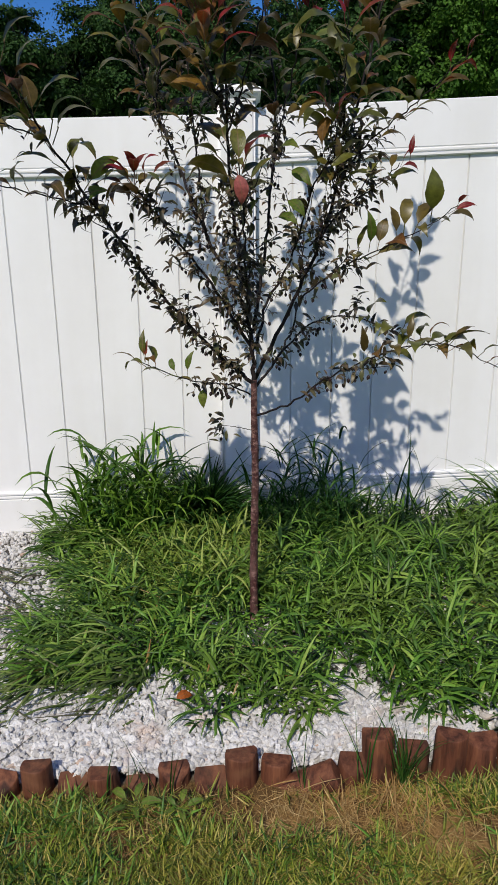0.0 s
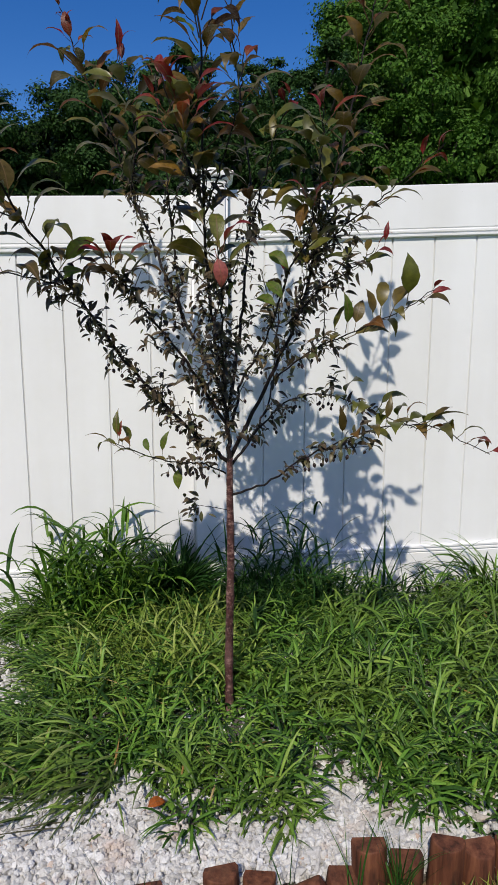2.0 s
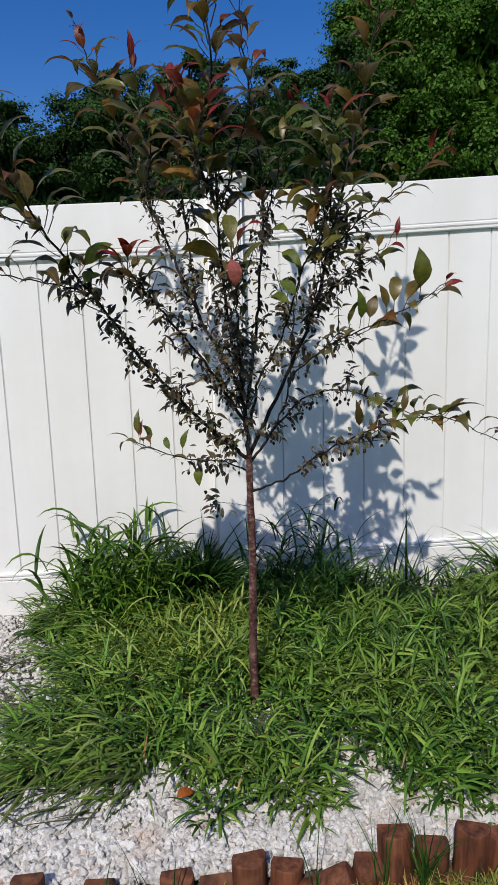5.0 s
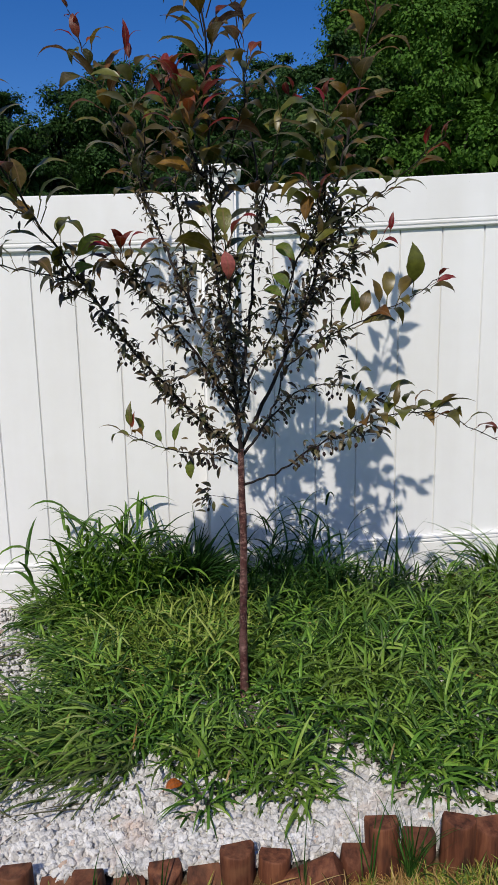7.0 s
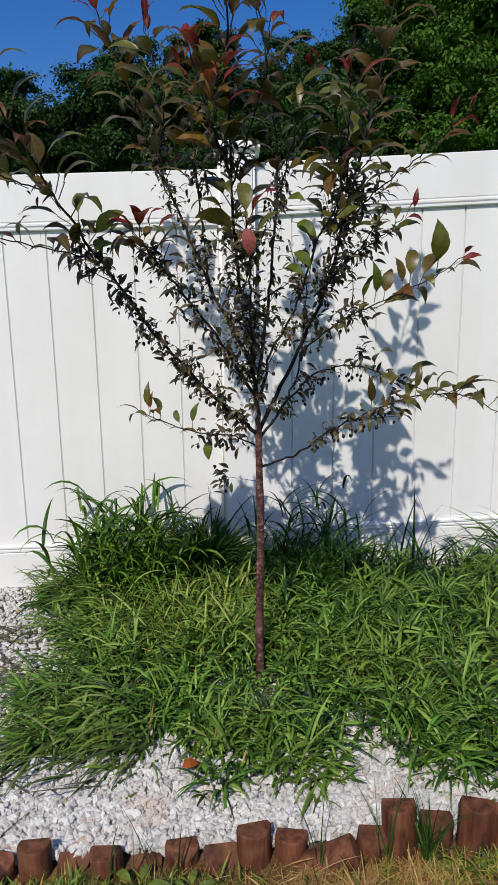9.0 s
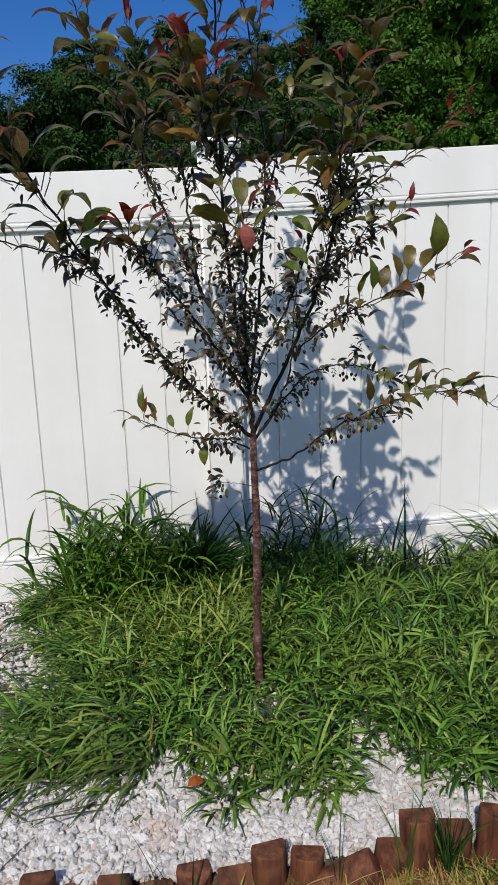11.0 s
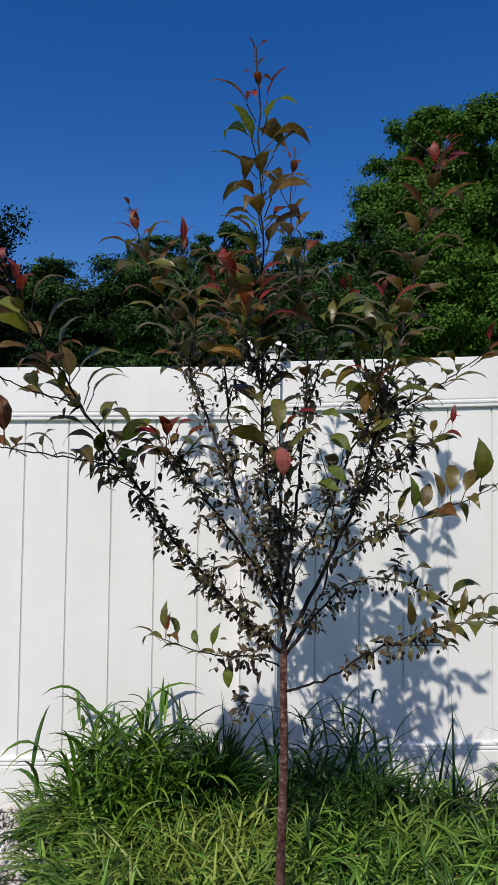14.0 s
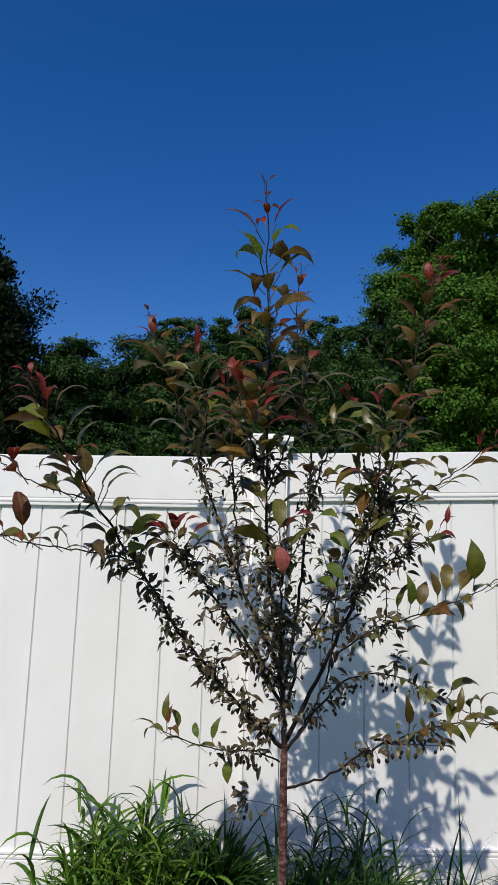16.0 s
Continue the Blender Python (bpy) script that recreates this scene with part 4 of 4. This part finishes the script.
def sown(rng, count, x0, x1, y0, y1, chance):
    """Random places in a box, kept by a chance that depends on the place."""
    x, y = rng.uniform(x0, x1, count), rng.uniform(y0, y1, count)
    keep = rng.uniform(0, 1, count) < chance(x, y)
    return x[keep], y[keep]


def tufted(rng, x, y, each, spread_out):
    x, y = np.repeat(x, each), np.repeat(y, each)
    return x + rng.normal(0, spread_out, len(x)), y + rng.normal(0, spread_out, len(y))


def weeds():
    rng = np.random.default_rng(12)

    def sprawl(count, each, gap, box, chance, material, label, long, wide, lift, droop, way=None, star=1.2, loose=0.6, rise=0.0):
        """Tufts whose blades fan out like stars, drawn one way or another by the slope and the wind."""
        cx, cy = sown(rng, count, *box, chance)
        tall = np.repeat(rng.uniform(0.5, 1.4, len(cx)), each)
        x, y = tufted(rng, cx, cy, each, gap)
        n = len(x)
        turn = rng.uniform(0, 2 * math.pi, n)
        aim = way(x, y) if way else np.stack([0.5 * (x - 0.10), -0.15 - 0.8 * (1 - in_bed(x, y - 0.08))], 1)
        fan = np.stack([x - np.repeat(cx, each), y - np.repeat(cy, each)], 1) / gap * 0.7 * star
        heads = np.arctan2(aim[:, 1] + fan[:, 1] + loose * np.sin(turn), aim[:, 0] + fan[:, 0] + loose * np.cos(turn))
        low = 1 - 0.88 * np.exp(-(((x - 0.06) / 0.075) ** 2) - ((y + 0.82) / 0.13) ** 4)
        inner = 0.3 + 0.7 * np.clip((y - np.interp(x, RIM_X, RIM_Y)) / 0.20, 0, 1)
        roots = np.stack([x, y, ground_height(x, y) + rise * inner * tall * low * rng.uniform(0, 1, n)], 1)
        data = blades(roots, heads, rng.uniform(*long, n) * tall * low, rng.uniform(*wide, n), rng.uniform(*droop, n), rng.uniform(*lift, n), rng)
        stuff("weed_grass", data, material, label, "grass")

    growth = lambda x, y: in_bed(x, y) * (1 - 0.9 * bare(x, y)) * np.where((y > -0.30) & (x > 0.03) & (x < 0.50), 0.14, np.where((y > -0.22) & (x > -0.1), 0.4, 1.0)) * np.minimum(1, 0.75 + 0.45 * np.sin(41 * x + 3 * np.sin(17 * y)) * np.sin(37 * y + 2 * np.sin(23 * x)))
    drift = lambda x, y: 1 / (1 + np.exp((x + 0.24 + 0.10 * np.sin(7 * y) - 0.05 * np.sin(23 * x + 11 * y)) / 0.05))
    sprawl(2250, 20, 0.022, (-0.75, 1.4, -1.25, -0.06), lambda x, y: growth(x, y) * (1 - 0.70 * drift(x, y)), GRASS, "broad-bladed green weed grass sprawling over the gravel", (0.04, 0.105), (0.0055, 0.0118), (-0.05, 1.2), (0.3, 2.0), rise=0.09)
    sprawl(700, 13, 0.018, (-1.05, 0.05, -1.05, -0.1), lambda x, y: growth(x, y) * drift(x, y), COMBED, "dull green grass blades leaning one way over the gravel", (0.06, 0.14), (0.0055, 0.0115), (0.0, 0.9), (0.3, 1.6), lambda x, y: np.stack([np.full(len(x), -0.9), -0.15 - 0.9 * np.clip(-y - 0.4, 0, 0.6)], 1), 0.6, 0.7, 0.07)
    sprawl(220, 5, 0.022, (-0.98, -0.14, -1.16, -0.22), lambda x, y: (in_bed(x, y + 0.14) + in_bed(x + 0.14, y)) * 0.5 * drift(x, y), OLIVE, "long olive-grey grass blades trailing over the gravel", (0.07, 0.15), (0.005, 0.010), (0.0, 0.5), (0.2, 1.1), lambda x, y: np.stack([np.full(len(x), -1.0), -0.1 - 1.2 * np.clip(-y - 0.45, 0, 0.7)], 1), 0.15, 0.35)
    sprawl(46, 4, 0.020, (-0.66, -0.17, -1.08, -0.88), lambda x, y: 1.0 * (np.abs(y - np.interp(x, RIM_X, RIM_Y) - 0.04) < 0.06), OLIVE, "long grass blades hanging out over the gravel", (0.11, 0.20), (0.007, 0.012), (0.1, 0.7), (0.3, 1.2), lambda x, y: np.stack([np.full(len(x), -0.7), np.full(len(x), -1.0)], 1), 0.2, 0.4, 0.05)
    sprawl(2500, 6, 0.022, (-0.50, 0.30, -0.90, -0.08), lambda x, y: growth(x, y) * np.exp(-(((x + 0.14) / 0.19) ** 2) - ((y + 0.44) / 0.20) ** 2), PALE, "thin yellow-green grass standing up among the weeds", (0.05, 0.115), (0.0055, 0.0105), (0.15, 1.35), (0.3, 1.6), rise=0.10)


def clump(name, material, label, seed, count, box, lengths, widths, lift, droop, lean=0.0):
    rng = np.random.default_rng(seed)
    x, y = rng.uniform(box[0], box[1], count), rng.uniform(box[2], box[3], count)
    x, y = tufted(rng, x, y, 5, 0.012)
    n = len(x)
    heads = rng.uniform(0, 2 * math.pi, n)
    heads = np.arctan2(np.sin(heads) - 0.35, np.cos(heads) + lean)
    roots = np.stack([x, np.minimum(y, -0.02), ground_height(x, y)], 1)
    verts, faces = blades(roots, heads, rng.uniform(*lengths, n), rng.uniform(*widths, n), rng.uniform(*droop, n), rng.uniform(*lift, n), rng, 7)
    verts[:, 1] = np.minimum(verts[:, 1], -0.018)
    stuff(name, (verts, faces), material, label, "grass")


def stemmed(material, label, seed, count, box, tall, leaf_long, widths, lean=(0.0, -0.15), upright=0.35):
    """Grass with upright stems: leaves spring from each stem by turns, rise and arch over."""
    rng = np.random.default_rng(seed)
    x, y = rng.uniform(box[0], box[1], count), rng.uniform(box[2], box[3], count)
    height = rng.uniform(*tall, count)
    way = np.stack([rng.normal(lean[0], upright, count), rng.normal(lean[1], upright * 0.7, count), np.ones(count)], 1)
    way /= np.linalg.norm(way, axis=1)[:, None]
    foot = np.stack([x, y, ground_height(x, y)], 1)
    stem_head = np.arctan2(way[:, 1], way[:, 0])
    verts, faces = blades(foot, stem_head, height, np.full(count, 0.0055), np.full(count, 0.15), np.arcsin(way[:, 2]), rng, 4)
    each = 6
    up = np.tile(np.linspace(0.12, 0.97, each), count) + rng.normal(0, 0.04, count * each)
    roots = np.repeat(foot, each, 0) + np.repeat(way * height[:, None], each, 0) * up[:, None]
    turn = np.repeat(rng.uniform(0, 2 * math.pi, count), each) + np.tile(np.arange(each) * 2.6, count) + rng.normal(0, 0.4, count * each)
    heads = np.arctan2(np.sin(turn) - 0.25, np.cos(turn) + lean[0])
    n = len(roots)
    more = blades(roots, heads, rng.uniform(*leaf_long, n), rng.uniform(*widths, n), rng.uniform(0.9, 2.3, n), rng.uniform(0.7, 1.35, n), rng, 6)
    faces = np.concatenate([faces, more[1] + len(verts)])
    verts = np.concatenate([verts, more[0]])
    verts[:, 1] = np.minimum(verts[:, 1], -0.018)
    stuff("tall_grass", (verts, faces), material, label, "grass")


def lawn():
    rng = np.random.default_rng(14)

    def chance(x, y):
        worn = np.exp(-(((x - 0.20) / 0.17) ** 2) - ((y + 1.45) / 0.075) ** 2) + np.exp(-(((x - 0.42) / 0.10) ** 2) - ((y + 1.50) / 0.07) ** 2) + 0.8 * np.exp(-(((x + 0.03) / 0.18) ** 2) - ((y + 1.42) / 0.05) ** 2)
        patchy = 0.55 + 0.45 * np.sin(19 * x + 2 * np.sin(13 * y)) * np.sin(17 * y + 2 * np.sin(11 * x))
        return np.clip(patchy * (1 - 1.05 * worn), 0.03, 1)

    def mown(count, box, each, long, wide, lift, material, label, keep=chance):
        x, y = sown(rng, count, *box, keep)
        x, y = tufted(rng, x, y, each, 0.008)
        n = len(x)
        roots = np.stack([x, np.minimum(y, -1.378), ground_height(x, y)], 1)
        data = blades(roots, rng.uniform(0, 2 * math.pi, n), rng.uniform(*long, n), rng.uniform(*wide, n), rng.uniform(0.5, 2.0, n), rng.uniform(*lift, n), rng, 2)
        if material:
            stuff("lawn", data, material, label, "grass")
        return data

    data = mown(12000, (-0.8, 0.8, -1.85, -1.385), 6, (0.018, 0.058), (0.0020, 0.0048), (0.6, 1.5), None, "")
    mown(2300, (-0.75, 0.75, -1.78, -1.385), 5, (0.03, 0.07), (0.0045, 0.0095), (0.2, 1.2), GRASS, "broader green blades of weed grass in the lawn", lambda x, y: np.clip((-0.12 - x) / 0.25, 0.18, 1) * chance(x, y))
    x, y = sown(rng, 3500, -2.6, 2.6, -3.9, -1.40, lambda x, y: 1.0 * ((np.abs(x) > 0.8) | (y < -1.85)))
    x, y = tufted(rng, x, y, 3, 0.012)
    n = len(x)
    more = blades(np.stack([x, np.minimum(y, -1.40), ground_height(x, y)], 1), rng.uniform(0, 2 * math.pi, n), rng.uniform(0.03, 0.08, n), rng.uniform(0.006, 0.012, n), rng.uniform(0.4, 1.5, n), rng.uniform(0.3, 1.3, n), rng, 3)
    data = np.concatenate([data[0], more[0]]), np.concatenate([data[1], more[1] + len(data[0])])
    stuff("lawn", data, LAWN, "mown lawn of fine green and yellowing grass blades", "grass")
    x, y = sown(rng, 15000, -0.65, 0.75, -1.74, -1.37, lambda x, y: 0.32 + 0.74 * np.exp(-(((x - 0.22) / 0.20) ** 2) - ((y + 1.43) / 0.10) ** 2))
    n = len(x)
    roots = np.stack([x, y, ground_height(x, y) + 0.004], 1)
    data = blades(roots, rng.uniform(0, 2 * math.pi, n), rng.uniform(0.015, 0.055, n), rng.uniform(0.0009, 0.0020, n), rng.uniform(0.2, 1.2, n), rng.uniform(0.0, 0.6, n), rng, 2)
    stuff("dry_straw", data, STRAW, "dry straw-coloured grass clippings along the log edging", "straw")


def stalks():
    rng = np.random.default_rng(16)
    x, y = np.concatenate([rng.uniform(-0.95, -0.28, 80), rng.uniform(-0.85, -0.62, 50)]), np.concatenate([rng.uniform(-1.2, -0.30, 80), rng.uniform(-0.95, -0.35, 50)])
    n = len(x)
    heads = rng.normal(math.pi + 0.4, 0.6, n)
    roots = np.stack([x, y, ground_height(x, y) + 0.015], 1)
    data = blades(roots, heads, rng.uniform(0.10, 0.28, n), rng.uniform(0.003, 0.008, n), rng.uniform(0.1, 0.6, n), rng.uniform(0.0, 0.4, n), rng, 6)
    x, y = sown(rng, 90, -0.6, 1.0, -1.15, -0.15, lambda x, y: 0.25 + 0.75 * in_bed(x, y))
    n = len(x)
    more = blades(np.stack([x, y, ground_height(x, y) + rng.uniform(0.02, 0.075, n) * in_bed(x, y)], 1), rng.uniform(0, 2 * math.pi, n), rng.uniform(0.05, 0.13, n), rng.uniform(0.003, 0.007, n), rng.uniform(0.1, 0.6, n), rng.uniform(0.0, 0.5, n), rng, 5)
    stuff("withered_blades", more, STRAW, "withered straw-coloured blades scattered among the weeds", "grass")
    stuff("dead_stalks", data, STALK, "withered grey-brown grass stalks lying on the gravel", "grass")
    x = np.concatenate([rng.normal(0.352, 0.007, 48), rng.normal(-0.20, 0.02, 5), rng.normal(0.150, 0.008, 4), rng.normal(-0.12, 0.012, 3), rng.normal(0.275, 0.008, 6)])
    n = len(x)
    y = rng.normal(-1.375, 0.006, n)
    roots = np.stack([x, y, ground_height(x, y)], 1)
    data = blades(roots, rng.uniform(0, 2 * math.pi, n), rng.uniform(0.07, 0.19, n), rng.uniform(0.0018, 0.0045, n), rng.uniform(0.2, 1.2, n), rng.uniform(1.15, 1.56, n), rng, 6)
    stuff("edge_grass", data, DARK_AND_SHADED_GRASS, "tall tufts of grass growing between the edging logs", "grass")
    x = np.concatenate([rng.normal(0.355, 0.03, 55), rng.normal(0.20, 0.05, 18)])
    n = len(x)
    y = rng.normal(-1.385, 0.008, n)
    roots = np.stack([x, y, ground_height(x, y) + rng.uniform(0, 0.05, n)], 1)
    data = blades(roots, rng.normal(-math.pi / 2, 0.7, n), rng.uniform(0.06, 0.15, n), rng.uniform(0.0014, 0.003, n), rng.uniform(0.3, 0.9, n), rng.uniform(-0.3, 0.3, n), rng, 5)
    stuff("dry_straw", data, STRAW, "skirt of dry straw hanging before the logs", "straw")


def broadleaf_weed(x, y, size, seed):
    weed = thing("broadleaf_weed", (x, y, float(ground_height(x, y))), "small green broad-leaved weed in the lawn", "weed", "weeds in the lawn")
    rng = random.Random(seed)
    for k in range(5):
        a = k * 1.26 + rng.uniform(-0.2, 0.2)
        leaf(weed, (x, y, float(ground_height(x, y)) + 0.022), (math.cos(a), math.sin(a), 0.35), size * rng.uniform(0.8, 1.2), WEED, k, rng.gauss(0, 0.2))


gravel()
weeds()
stemmed(TALL, "tall leafy bright-green grass against the fence", 31, 80, (-0.59, -0.17, -0.26, -0.06), (0.07, 0.32), (0.11, 0.22), (0.010, 0.019), (-0.05, -0.2), 0.27)
stemmed(TALL, "tall bright-green grass stems arching by the fence", 43, 24, (-0.54, -0.28, -0.20, -0.06), (0.28, 0.41), (0.14, 0.25), (0.011, 0.019), (-0.1, -0.1), 0.22)
clump("tall_grass", TALL, "low bright-green grass leaning over the gravel", 32, 30, (-0.70, -0.48, -0.30, -0.06), (0.08, 0.19), (0.009, 0.016), (0.4, 1.0), (0.8, 2.0), -0.6)
clump("tall_grass", DARK_AND_SHADED_GRASS, "dark-green grass clump by the fence post", 33, 105, (-0.150, -0.075, -0.18, -0.06), (0.16, 0.34), (0.012, 0.024), (1.1, 1.56), (0.5, 1.9))
clump("tall_grass", DARK_AND_SHADED_GRASS, "tall thin grass blades rising by the post", 35, 2, (-0.13, -0.09, -0.16, -0.10), (0.34, 0.48), (0.010, 0.016), (1.2, 1.5), (0.5, 1.3))
# Blades from here on are coloured dark in place of the tree's shade.
clump("tall_grass", DARK_AND_SHADED_GRASS, "thin-bladed grass coloured dark for the tree's shade", 34, 125, (0.06, 0.44, -0.32, -0.05), (0.10, 0.26), (0.006, 0.012), (0.8, 1.5), (0.6, 2.0))
clump("tall_grass", DARK_AND_SHADED_GRASS, "long blades coloured dark for shade, arching over the grass", 42, 13, (0.05, 0.42, -0.26, -0.08), (0.24, 0.42), (0.007, 0.012), (1.0, 1.5), (0.8, 2.2))
clump("tall_grass", DARK_AND_SHADED_GRASS, "low grass coloured shade-dark along the foot of the fence", 37, 60, (0.40, 1.05, -0.24, -0.05), (0.05, 0.14), (0.007, 0.012), (0.4, 1.4), (0.8, 2.2))
clump("tall_grass", DARK_AND_SHADED_GRASS, "long arching blades before the shaded fence", 36, 8, (0.40, 0.84, -0.24, -0.10), (0.22, 0.40), (0.006, 0.012), (0.9, 1.5), (0.5, 1.8))
stemmed(DARK_AND_SHADED_GRASS, "leafy grass stems coloured dark for the tree's shade", 39, 20, (0.08, 0.42, -0.22, -0.08), (0.18, 0.36), (0.12, 0.24), (0.008, 0.013), (0.0, -0.1), 0.3)
clump("tall_grass", TALL, "bright grass tuft arching beside the fence", 38, 7, (0.98, 1.08, -0.22, -0.10), (0.26, 0.40), (0.010, 0.017), (0.9, 1.4), (1.0, 2.2), -1.2)
lawn()
stalks()
broadleaf_weed(-0.185, -1.405, 0.046, 1)
broadleaf_weed(-0.09, -1.42, 0.035, 2)


def fallen_leaf(x, y, turn):
    z = float(ground_height(x, y)) + 0.045
    ob = new("fallen_leaf", leaf_form(RUST, 5))
    ob.matrix_basis = pose(x, y, z, 8, -6, turn) @ Matrix.Diagonal((0.050, 0.058, 0.050, 1))
    tagged(ob, "withered orange leaf lying on the white gravel", "leaf")


fallen_leaf(-0.128, -1.125, 30)
fallen_leaf(0.655, -1.225, 70)
